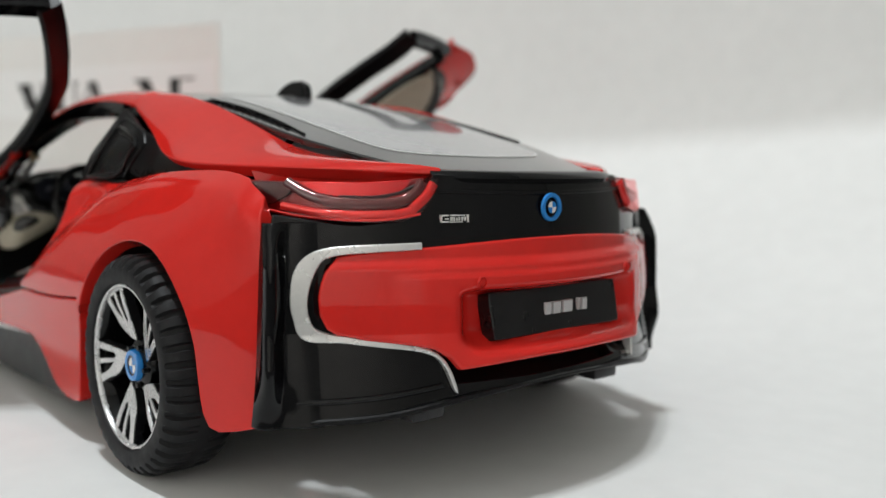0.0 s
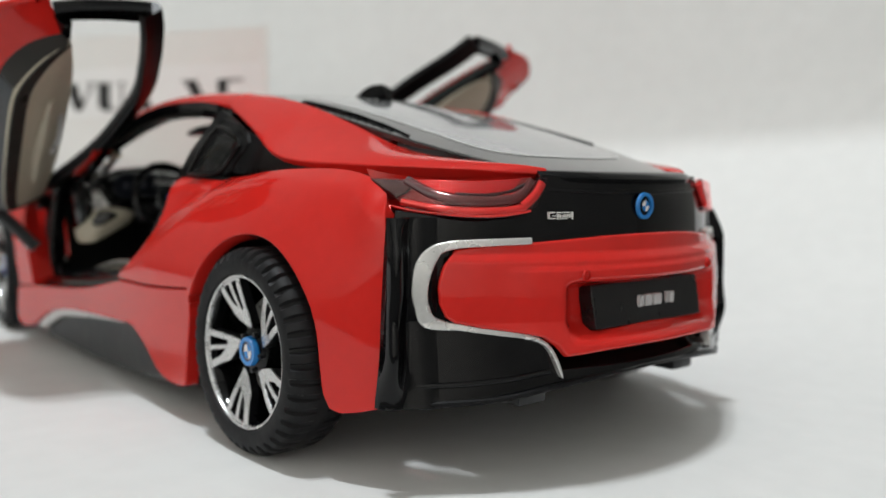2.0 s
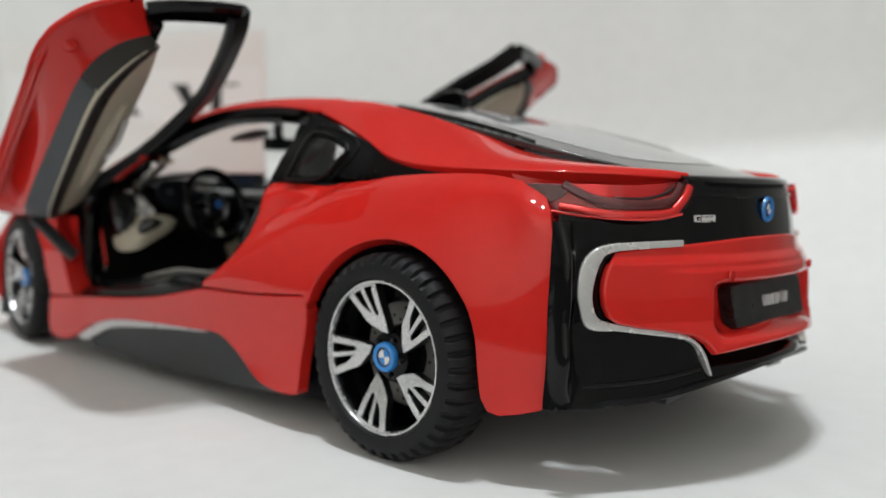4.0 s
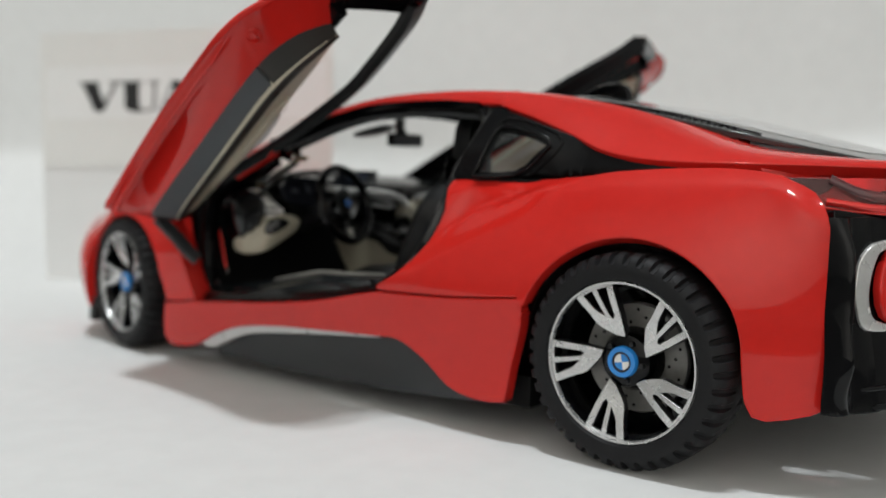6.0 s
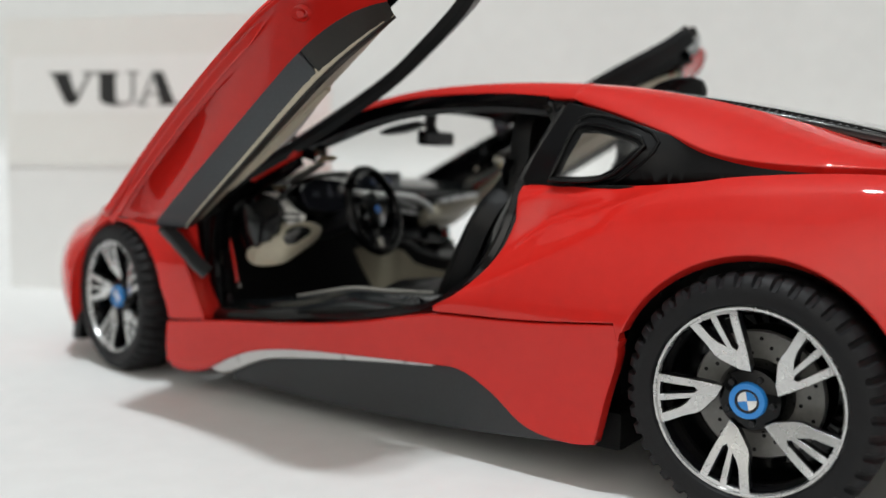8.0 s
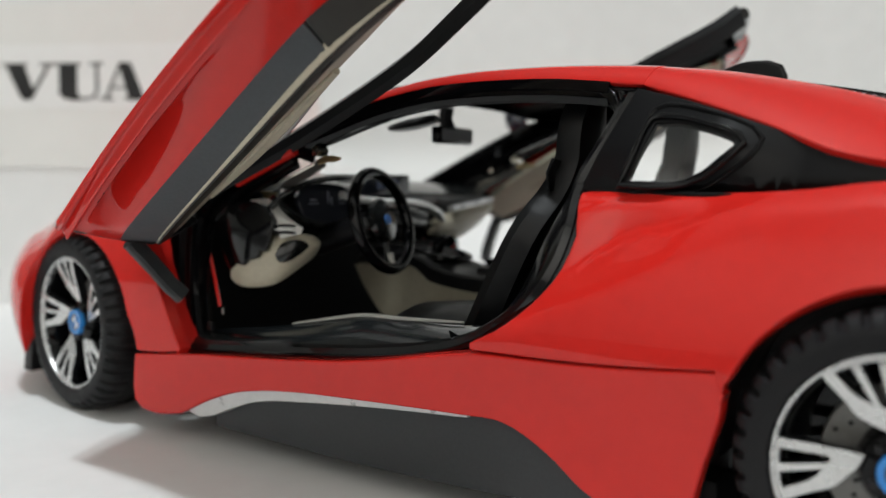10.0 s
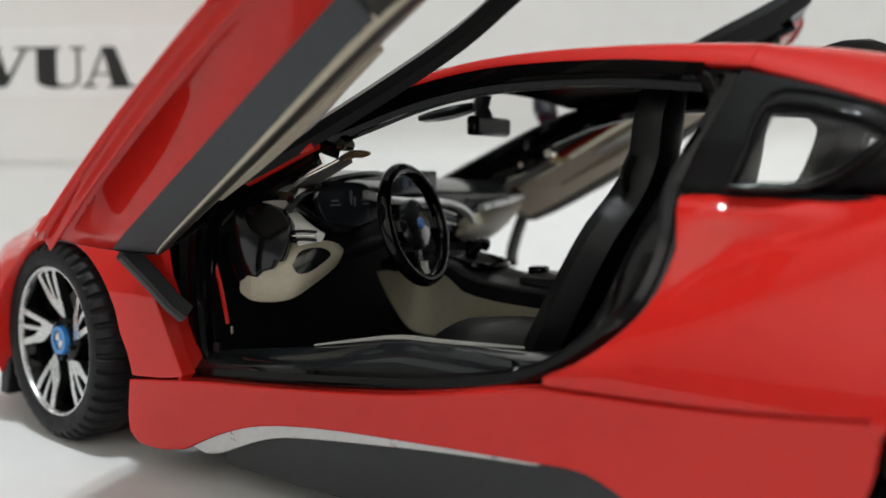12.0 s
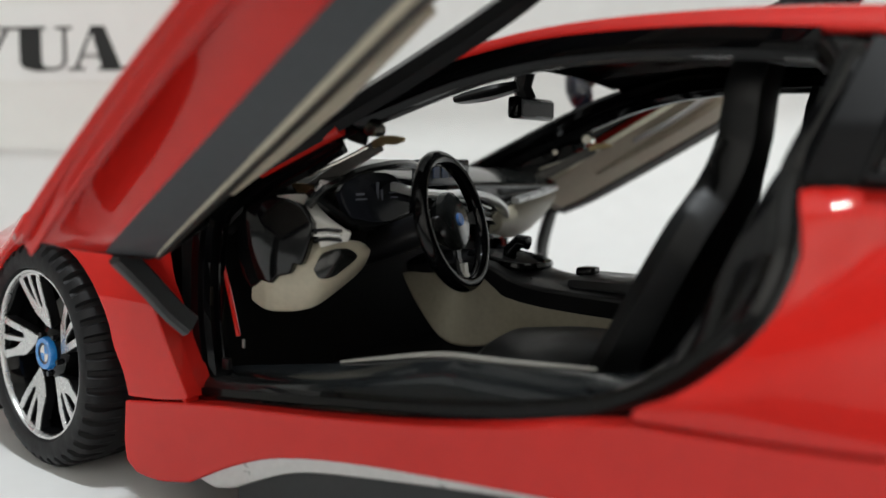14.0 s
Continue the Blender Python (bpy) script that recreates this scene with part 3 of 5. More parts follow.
hatch = loop([(-0.745, -0.52), (-1.15, -0.515), (-1.62, -0.505), (-1.95, -0.41), (-2.13, -0.32)], [(-2.13, -0.32), (-2.19, 0), (-2.13, 0.32)], [(-2.13, 0.32), (-1.95, 0.41), (-1.62, 0.505), (-1.15, 0.515), (-0.745, 0.52)], [(-0.745, 0.52), (-0.745, -0.52)])
pane = loop([(-0.86, -0.36), (-1.3, -0.37), (-1.62, -0.365), (-1.80, -0.34), (-1.88, -0.29), (-1.93, -0.19), (-1.96, 0), (-1.93, 0.19), (-1.88, 0.29), (-1.80, 0.34), (-1.62, 0.365), (-1.3, 0.37), (-0.86, 0.36)], [(-0.86, 0.36), (-0.84, 0), (-0.86, -0.36)])
hatch_ob = link("rear_hatch", panel(hatch, top, (0, 0, 1), 0.06, deep=0.02), hatch_black, toy_car, "glossy black rear hatch round the window")
link("rear_window", panel(pane, lambda x, y: (x, y, top_z(x, y) + 0.0015), (0, 0, 1), 0.08, 0.0005, 0.002), pane_grey, hatch_ob, "opaque pale grey rear window pane")
pane_rim = panel([(-1.33 + (p[0] + 1.33) * 1.012, p[1] * 1.018) for p in pane], lambda x, y: (x, y, top_z(x, y) + 0.0025), (0, 0, 1), 0.08, 0.0005, 0.002, holes=[pane])
link("pane_rim", pane_rim, pale_edge, hatch_ob, "thin pale edge of the rear pane")
gutter = ribbon([(x, 0.500 - 0.10 * max(0.0, -1.55 - x), top_z(x, 0.5) - 0.004) for x in (-0.75, -1.0, -1.3, -1.6, -1.8, -2.0)], [(-0.745, 0.538, 1.208), (-1.0, 0.530, 1.172), (-1.3, 0.528, 1.092), (-1.62, 0.516, 0.997), (-1.80, 0.480, 0.965), (-1.99, 0.412, 0.945)])
both("hatch_gutter", panel(square(24), gutter, (0, -0.5, 0.8), 0.4, 0.002, 0.004, ustep=0.06), satin, toy_car, "black gap between hatch and buttress")
for sgn in (1, -1):
    slot = loop([(-0.93, 0.505), (-1.2, 0.503), (-1.45, 0.498), (-1.60, 0.485)], [(-1.60, 0.485), (-1.45, 0.470), (-1.2, 0.455), (-0.96, 0.452)], [(-0.96, 0.452), (-0.93, 0.505)])
    bed = panel(slot, lambda x, y: (x, y, top_z(x, y) + 0.001), (0, 0, 1), 0.08, 0.001, 0.006)
    vent = link("air_grille", bed if sgn > 0 else bed.flipped(), satin, toy_car, "black perforated grille beside the rear window")
    g = Shape()
    for k in range(26):
        x = -0.97 - 0.0225 * k
        for j in range(3 if k < 18 else 2):
            y = 0.496 - 0.014 * j - 0.0004 * k + (0.004 if k % 2 else 0)
            z = top_z(x, y) + 0.001
            g.add(block((x - 0.006, y - 0.0045, z - 0.002), (x + 0.006, y + 0.0045, z + 0.003), 0))
    link("grille_studs", g if sgn > 0 else g.flipped(), black, vent)
    lip = sweep([(x, y, top_z(x, y) + 0.004) for x, y in ((-0.93, 0.445), (-1.2, 0.447), (-1.45, 0.462), (-1.62, 0.482))], flat(0.008, 0.006), (0, 0, 1))
    link("grille_lip", lip if sgn > 0 else lip.flipped(), black, hatch_ob)
fin_side = loop([(-0.69, 1.240), (-0.73, 1.262), (-0.79, 1.279), (-0.85, 1.279), (-0.885, 1.266), (-0.897, 1.24), (-0.895, 1.205)], [(-0.895, 1.205), (-0.69, 1.232)], [(-0.69, 1.232), (-0.69, 1.240)])
fin = panel(fin_side, lambda x, z: (x, 0.018, z), (0, 1, 0), 0.03, 0.012, 0.018)
link("roof_antenna", fin.add(fin.flipped()), black, toy_car, "black shark-fin antenna on the roof")

lip_line = [(-2.105, 0.385, 0.930), (-2.150, 0.30, 0.930), (-2.186, 0.16, 0.929), (-2.200, 0.0, 0.929), (-2.186, -0.16, 0.929), (-2.150, -0.30, 0.930), (-2.105, -0.385, 0.930)]
link("tail_lip", sweep(lip_line, [(-0.034, 0.004), (-0.022, 0.012), (0.0, 0.010), (0.020, 0.002), (0.030, -0.012), (0.028, -0.024), (-0.030, -0.02)], (0, 0, 1)), black, toy_car, "gloss black lip over the tail panel")

# ---------------------------------------------------------------- tail
tail_black = loop([(0.40, 0.925), (0.20, 0.915), (0, 0.913), (-0.20, 0.915), (-0.40, 0.925)], [(-0.40, 0.925), (-0.45, 0.835), (-0.60, 0.788), (-0.79, 0.815)],
                  [(-0.79, 0.815), (-0.815, 0.65), (-0.815, 0.45), (-0.79, 0.27)], [(-0.79, 0.27), (-0.60, 0.285), (-0.38, 0.32), (0, 0.345), (0.38, 0.32), (0.60, 0.285), (0.79, 0.27)],
                  [(0.79, 0.27), (0.815, 0.45), (0.815, 0.65), (0.79, 0.815)], [(0.79, 0.815), (0.60, 0.788), (0.45, 0.835), (0.40, 0.925)])


def tail_skin(y, z):
    """The black tail, sunk behind the bumper."""
    k = step01((0.68 - abs(y)) / 0.05) * step01((0.70 - z) / 0.05) * step01((z - 0.41 - 0.09 * step01((abs(y) - 0.38) / 0.08)) / 0.04)
    k = max(k, 0.30 * step01((0.42 - abs(y)) / 0.05) * step01((0.47 - z) / 0.05) * step01((z - 0.345) / 0.04))
    return (rear_x(y, z) + 0.11 * k, y, z)


link("tail_panel", panel(tail_black, tail_skin, (-1, 0, 0), 0.018, deep=0.06), black, toy_car, "glossy black tail panel")
groove = loop([(0.42, 0.888), (0, 0.880), (-0.42, 0.888)], [(-0.42, 0.888), (-0.42, 0.882), (0, 0.874), (0.42, 0.882), (0.42, 0.888)])
link("tail_ledge", panel(groove, rear_out(0.006), (-1, 0, 0), 0.05, 0.003, 0.01), black, toy_car)


def bumper_x(y, z):
    """The red bumper: a shelf above, with a hollow for the plate."""
    x = rear_x(y, z) - 0.012 - 0.018 * step01((0.70 - z) / 0.024) * (1 - 0.5 * step01((0.6 - z) / 0.2))
    x -= 0.010 * step01((0.665 - z) / 0.018) * step01((0.56 - abs(y)) / 0.10)
    hollow = step01((0.40 - abs(y)) / 0.09) * step01((0.622 - z) / 0.030) * step01((z - 0.425) / 0.07)
    return x + 0.078 * hollow + 0.06 * (z - 0.74)


bumper_plan = loop([(0.45, 0.722), (0.2, 0.738), (0, 0.742), (-0.2, 0.738), (-0.45, 0.722)],
                   [(-0.45, 0.722), (-0.62, 0.708), (-0.685, 0.685), (-0.715, 0.60), (-0.70, 0.525), (-0.64, 0.502), (-0.45, 0.466), (-0.39, 0.41)],
                   [(-0.39, 0.41), (-0.2, 0.422), (0, 0.427), (0.2, 0.422), (0.39, 0.41)],
                   [(0.39, 0.41), (0.45, 0.466), (0.64, 0.502), (0.70, 0.525), (0.715, 0.60), (0.685, 0.685), (0.62, 0.708), (0.45, 0.722)])
link("rear_bumper", panel(bumper_plan, lambda y, z: (bumper_x(y, z), y, z), (-1, 0, 0), 0.0125, 0.010, 0.028), red, toy_car, "glossy red rear bumper with plate hollow")
def corner_x(y, z):
    """The tail's outline past its silver trim: squarer than the tail panel."""
    y = abs(y)
    return rear_x(y, z) if y < 0.68 else rear_x(0.68, z) + 0.64 * (y - 0.68) - 3.0 * (y - 0.68) ** 2 * step01((0.80 - y) / 0.12)


trim = loop([(0.465, 0.741), (0.60, 0.736), (0.680, 0.730), (0.732, 0.712), (0.764, 0.672), (0.775, 0.60), (0.770, 0.548), (0.748, 0.494), (0.66, 0.483), (0.58, 0.470), (0.468, 0.450), (0.420, 0.415), (0.394, 0.335)],
            [(0.394, 0.335), (0.408, 0.395), (0.432, 0.434), (0.475, 0.458), (0.58, 0.480), (0.66, 0.494), (0.722, 0.512), (0.743, 0.560), (0.740, 0.620), (0.716, 0.685), (0.682, 0.713), (0.60, 0.723), (0.465, 0.730)], step=0.008)
both("bumper_trim", panel(trim, lambda y, z: (corner_x(y, z) - 0.020, y, z), (-1, 0, 0), 0.015, 0.005, 0.03), bright_trim, toy_car, "satin silver trim hooked round the bumper")
plate = panel(loop([(-0.277, 0.472), (0.270, 0.472)], [(0.270, 0.472), (0.275, 0.594)], [(0.275, 0.594), (-0.280, 0.594)], [(-0.280, 0.594), (-0.277, 0.472)]), lambda y, z: (-2.252 + 0.2 * (z - 0.535), y, z), (-1, 0, 0), 0.05, 0.006, 0.05)
plate_ob = link("name_plate", plate, satin, toy_car, "black plate with a short white print")
for y0, y1, z1 in ((0.062, 0.040, 0.554), (0.030, -0.002, 0.554), (-0.014, -0.056, 0.554), (-0.084, -0.090, 0.556), (-0.102, -0.124, 0.554)):
    link("print_bar", block((-2.2645, y1, 0.518), (-2.250, y0, z1), 0.002, 1), plate_print, plate_ob)
corner_edge = [curve([0.255, 0.40, 0.55, 0.72, 0.80, 0.85], v) for v in ([-1.950, -1.950, -1.942, -1.942, -1.930, -1.895], [0.858, 0.843, 0.832, 0.824, 0.812, 0.790])]


def corner_skin(u, v):
    """The rounded black corner, from the red panel's rear edge round to the tail."""
    z = 0.262 + 0.535 * u
    x, y = corner_edge[0](z), corner_edge[1](z)
    deep = max(0.03, x - corner_x(y - 0.045, z) + 0.004)
    full = step01((z - 0.27) / 0.15) * step01((0.85 - z) / 0.17)
    if v < 0.6:
        q = math.pi / 2 * min(1.0, max(0.0, v / 0.6)) * 0.9999
        swell = full * (math.sin(2 * q) + 0.22 * math.sin(q))
        return (x - deep * math.sin(q) ** 0.8 - 0.036 * swell, y + 0.008 - 0.053 * (1 - math.cos(q) ** 0.8) + 0.016 * full * math.sin(2 * q), z)
    k = (v - 0.6) / 0.4
    py = y - 0.045 - 0.10 * k
    return (corner_x(py, z) - 0.004 + 0.010 * k * k - 0.008 * full * max(0.0, 1 - k) ** 1.5, py, z)


both("tail_corner", panel(square(20), corner_skin, (-0.6, 0.8, 0), 0.06, 0.004, 0.02, ustep=0.045), black, toy_car, "rounded gloss black corner of the tail")
for y in (0.325, -0.325):
    link("parking_sensor", lathe([(0.0005, 0.004), (0.009, 0.004), (0.0105, 0.0), (0.014, 0.0), (0.015, 0.005), (0.017, 0.0)], 20).moved(Matrix.Translation((bumper_x(y, 0.635) - 0.004, y, 0.635)) @ Matrix.Rotation(radians(90), 4, "Z")), red, toy_car, "small round parking sensor")
hook = sweep([(rear_x(0.778, z) - 0.004, y, z) for y, z in ((0.792, 0.482), (0.778, 0.476), (0.765, 0.488), (0.768, 0.505), (0.782, 0.508))], disc(0.006, 8), (1, 0, 0))
link("tow_cover", hook, black, toy_car, "small round tow hook cover")
for sgn in (1, -1):
    low_ridge = sweep([rear_out(0.002)(sgn * y, z) for y, z in ((0.42, 0.352), (0.54, 0.335), (0.66, 0.325), (0.77, 0.322))], disc(0.009, 10), (0, 0, 1))
    link("corner_ridge", low_ridge, black, toy_car, "glossy black ledge on the tail corner")
diffuser = sweep([(-2.0, 0.785, 0.266), (-2.14, 0.57, 0.280), (-2.225, 0.37, 0.314), (-2.268, 0.0, 0.337), (-2.225, -0.37, 0.314), (-2.14, -0.57, 0.280), (-2.0, -0.785, 0.266)], flat(0.045, 0.018), (0, 0, 1))
link("diffuser", diffuser, frame_black, toy_car, "glossy black diffuser lip")
link("diffuser_floor", block((-2.10, -0.55, 0.285), (-1.70, 0.55, 0.335), 0.02), satin, toy_car)
for y in (0.40, -0.40):
    link("diffuser_fin", block((-2.13, y - 0.06, 0.232), (-2.00, y + 0.06, 0.30), 0.012), satin, toy_car)


def lamp_x(y, z):
    return rear_x(y, z) - 0.012 + 0.14 * step01((abs(y) - 0.64) / 0.16)


lamp_plan = loop([(0.405, 0.918), (0.52, 0.903), (0.66, 0.903), (0.775, 0.906)], [(0.775, 0.906), (0.795, 0.87), (0.78, 0.832), (0.71, 0.812)], [(0.71, 0.812), (0.60, 0.804), (0.51, 0.808)], [(0.51, 0.808), (0.45, 0.838), (0.405, 0.918)])


def lamp_at(k):
    return lambda y, z: (lamp_x(y, z) + k, y, z)


def tail_light():
    """Bowl, reflector, U-shaped light bar and clear lens, as parts of one lamp."""
    for flip in (False, True):
        lamp = empty("tail_light", toy_car)
        tagged(lamp, "clear red tail light with a curved light bar")

        def put(name, shape, material, label=""):
            return link(name, shape.flipped() if flip else shape, material, lamp, label)

        put("bowl", panel(lamp_plan, lamp_at(0.050), (-1, 0, 0), 0.03, 0.003, 0.02), lamp_dark)
        well = loop([(0.45, 0.912), (0.58, 0.903), (0.70, 0.905)], [(0.70, 0.905), (0.672, 0.878), (0.62, 0.866), (0.54, 0.864)], [(0.54, 0.864), (0.48, 0.880), (0.45, 0.912)])
        put("reflector", panel(well, lamp_at(0.034), (-1, 0, 0), 0.03, 0.003, 0.02), lamp_foil, "red foil reflector")
        put("inner_line", sweep([lamp_at(0.022)(y, z) for y, z in [(0.445, 0.900), (0.49, 0.878), (0.56, 0.866), (0.64, 0.868)]], disc(0.0045, 8), (1, 0, 0)), satin)
        put("bright_line", sweep([lamp_at(0.018)(y, z) for y, z in [(0.47, 0.874), (0.53, 0.860), (0.60, 0.857), (0.66, 0.862)]], disc(0.004, 8), (1, 0, 0)), lamp_bright)
        bar = [(0.440, 0.910), (0.462, 0.878), (0.50, 0.856), (0.56, 0.848), (0.64, 0.850), (0.69, 0.866), (0.725, 0.905)]
        put("light_bar", sweep([lamp_at(0.004)(y, z) for y, z in bar], disc(0.0155, 14, 0.010), (1, 0, 0), step=0.012), lamp_red, "smoked curved light bar")
        low = [(0.47, 0.832), (0.52, 0.823), (0.60, 0.820), (0.68, 0.824), (0.735, 0.840)]
        put("lower_bar", sweep([lamp_at(0.002)(y, z) for y, z in low], disc(0.012, 12, 0.013), (1, 0, 0), step=0.015), lamp_bright, "bright red lower band")
        put("side_arm", sweep([lamp_at(0.000)(y, z) for y, z in [(0.413, 0.903), (0.438, 0.868), (0.478, 0.832)]], disc(0.016, 14, 0.011), (1, 0, 0), step=0.012), lamp_bright, "bright red inner arm")
        put("rim_line", sweep([lamp_at(-0.006)(y, z) for y, z in [(0.46, 0.822), (0.53, 0.809), (0.61, 0.806), (0.71, 0.813), (0.77, 0.833)]], disc(0.004, 8), (1, 0, 0)), lamp_bright)
        corner = loop([(0.71, 0.902), (0.775, 0.903)], [(0.775, 0.903), (0.79, 0.87), (0.775, 0.838)], [(0.775, 0.838), (0.745, 0.85), (0.725, 0.87), (0.71, 0.902)])
        put("corner_shade", panel(corner, lamp_at(0.016), (-1, 0, 0), 0.03, 0.003, 0.02), smoke, "smoked outer corner")
        put("lens", panel(lamp_plan, lamp_at(-0.014), (-1, 0, 0), 0.03, 0.006, 0.02), lens, "clear outer lens")


tail_light()
under = ribbon([(-1.725, 0.715, 0.905), (-1.845, 0.63, 0.903), (-1.99, 0.512, 0.900), (-2.085, 0.375, 0.905)], [(-1.70, 0.722, 0.948), (-1.85, 0.640, 0.944), (-2.005, 0.520, 0.938), (-2.115, 0.365, 0.926)])
both("spoiler_underside", panel(square(16), under, (-1, 0, 0.3), 0.3, 0.003, 0.01, ustep=0.08), red, toy_car, "glossy red underside of the spoiler")

# round badge and script
badge = empty("badge", toy_car)
badge_ring = Shape().add(lathe([(0.030, -0.004), (0.031, 0.004), (0.041, 0.004), (0.043, -0.004)], 40))
turn = Matrix.Translation((-2.242, 0.026, 0.834)) @ Matrix.Rotation(radians(90), 4, "Z")
link("badge_ring", badge_ring.moved(turn), blue, badge)
for q, mat in enumerate((white, blue, white, blue)):
    s = Shape()
    pts = [(0, 0.003, 0)] + [(0.018 * math.cos(q * math.pi / 2 + k * math.pi / 12), 0.003, 0.018 * math.sin(q * math.pi / 2 + k * math.pi / 12)) for k in range(7)]
    s.put(pts, [tuple(range(8))])
    link("badge_field", s.moved(turn), mat, badge)
script = empty("script_badge", toy_car)
for y0, y1, z0, z1 in ((0.398, 0.372, 0.797, 0.801), (0.398, 0.394, 0.797, 0.818), (0.398, 0.374, 0.814, 0.818), (0.384, 0.374, 0.805, 0.808), (0.374, 0.318, 0.815, 0.818), (0.374, 0.318, 0.797, 0.7995), (0.369, 0.3655, 0.801, 0.812), (0.362, 0.358, 0.801, 0.812), (0.353, 0.3505, 0.801, 0.810), (0.346, 0.3435, 0.801, 0.812), (0.338, 0.335, 0.801, 0.812), (0.330, 0.3265, 0.801, 0.812), (0.321, 0.318, 0.797, 0.818)):
    y = (y0 + y1) / 2
    link("script_bar", block((rear_x(y, 0.81) - 0.006, y1, z0), (rear_x(y, 0.81) + 0.004, y0, z1), 0), white, script)

# ---------------------------------------------------------------- black side glass panel
side_black = loop([(-0.605, 0.872), (-0.65, 1.005), (-0.697, 1.150)], [(-0.697, 1.150), (-0.85, 1.110), (-1.05, 1.042), (-1.22, 0.985), (-1.40, 0.968), (-1.55, 0.958), (-1.63, 0.948)], [(-1.63, 0.948), (-1.62, 0.90)], [(-1.62, 0.90), (-1.4, 0.87), (-1.0, 0.86), (-0.605, 0.872)])
quarter_glass = loop([(-0.728, 0.912), (-0.770, 1.062)], [(-0.770, 1.062), (-0.83, 1.062), (-0.91, 1.044), (-0.972, 1.022), (-0.985, 1.006), (-0.965, 0.985), (-0.905, 0.935), (-0.865, 0.916), (-0.82, 0.911), (-0.728, 0.912)])


wing_y = curve([-2.0, -1.84, -1.64, -1.39, -1.21, -1.05, -0.85, -0.70], [0.53, 0.655, 0.745, 0.775, 0.758, 0.72, 0.672, 0.641])
wing_z = curve([-2.0, -1.84, -1.64, -1.39, -1.21, -1.05, -0.85, -0.70], [0.942, 0.948, 0.952, 0.962, 0.99, 1.052, 1.122, 1.165])


def black_side(x, z):
    w = half_width(x) - lean_in(x)
    y = w - 0.65 * (z - 0.9) - 0.012 if z >= 0.9 else w - 0.012
    inner = 0.07 * min(1.0, max(0.0, (1.0 - z) / 0.13)) * step01((-0.72 - x) / 0.2)
    y = (min(y, 0.80) if z < 0.9 else y + 0.02 * step01((z - 0.9) / 0.1)) - inner
    cap = wing_y(x) - 0.014 + 0.45 * (wing_z(x) - z)
    k = step01((-0.92 - x) / 0.22)
    gap = 0.5 * (y - cap + math.sqrt((y - cap) ** 2 + 0.0004))
    return (x, y - k * gap, z)


both("side_glass_panel", panel(side_black, black_side, (0, 1, 0), 0.04, 0.004, 0.02, holes=[quarter_glass]), frame_black, toy_car, "black panel behind the door")
both("quarter_window", panel(quarter_glass, lambda x, z: (x, black_side(x, z)[1] - 0.006, z), (0, 1, 0), 0.05, 0.003, 0.006), glass, toy_car, "small clear quarter window")

ring_pts = [black_side(x, z) for x, z in ((-0.715, 0.902), (-0.738, 0.985), (-0.760, 1.070), (-0.83, 1.073), (-0.92, 1.052), (-0.985, 1.028), (-1.0, 1.006), (-0.975, 0.978), (-0.91, 0.925), (-0.865, 0.906), (-0.80, 0.900))]
both("window_rim", sweep([(x, y + 0.004, z) for x, y, z in ring_pts], disc(0.0085, 10), (0, 1, 0), close=True), black, toy_car, "black rim round the quarter window")
fold_line = [black_side(x, z) for x, z in ((-0.700, 0.892), (-0.738, 1.010), (-0.762, 1.095), (-0.83, 1.102), (-0.93, 1.078), (-1.012, 1.046), (-1.036, 1.016), (-1.005, 0.966), (-0.925, 0.906), (-0.86, 0.886), (-0.78, 0.882))]
both("panel_fold", sweep([(x, y + 0.001, z) for x, y, z in fold_line], disc(0.006, 8), (0, 1, 0), close=True), frame_black, toy_car)

# ---------------------------------------------------------------- door frames and cabin shell
frame_path = [(0.83, 0.80, 0.34), (0.85, 0.80, 0.55), (0.85, 0.765, 0.78), (0.74, 0.70, 0.91), (0.56, 0.672, 0.985), (0.36, 0.635, 1.060), (0.20, 0.610, 1.115), (0.02, 0.596, 1.152), (-0.16, 0.592, 1.165), (-0.40, 0.595, 1.163), (-0.60, 0.61, 1.145)]
both("door_seal", sweep(frame_path, [(-0.032, -0.03), (-0.008, -0.036), (-0.004, -0.028), (0.004, -0.028), (0.008, -0.036), (0.03, -0.03), (0.032, -0.012), (0.020, -0.006), (0.020, 0.004), (0.030, 0.010), (0.030, 0.022), (0.014, 0.030), (0.010, 0.022), (0.0, 0.022), (-0.004, 0.032), (-0.032, 0.03)], (0, 1, 0)), black, toy_car, "black frame round the door opening")
pillar = [(-0.675, 0.625, 1.13), (-0.648, 0.685, 1.03), (-0.600, 0.755, 0.90), (-0.605, 0.835, 0.78), (-0.580, 0.87, 0.685), (-0.525, 0.89, 0.595), (-0.43, 0.89, 0.512), (-0.28, 0.885, 0.435), (0.0, 0.88, 0.378), (0.4, 0.87, 0.332), (0.83, 0.865, 0.29)]
both("door_jamb", sweep(pillar, [(-0.035, -0.05), (0.04, -0.05), (0.045, -0.02), (0.036, -0.012), (0.038, 0.004), (0.022, 0.012), (0.018, 0.026), (0.0, 0.020), (-0.012, 0.032), (-0.035, 0.03)], (0, 1, 0)), jamb_gloss, toy_car, "glossy black door jamb and sill")
sill_top = ribbon([(0.85, 0.86, 0.33), (0.4, 0.86, 0.36), (0.0, 0.86, 0.405), (-0.3, 0.86, 0.455), (-0.55, 0.86, 0.55)], [(0.85, 0.75, 0.36), (0.45, 0.745, 0.418), (0.15, 0.745, 0.474), (0.0, 0.745, 0.480), (-0.3, 0.74, 0.498), (-0.55, 0.74, 0.58)], 0.012, (0, 0.5, 0.8))
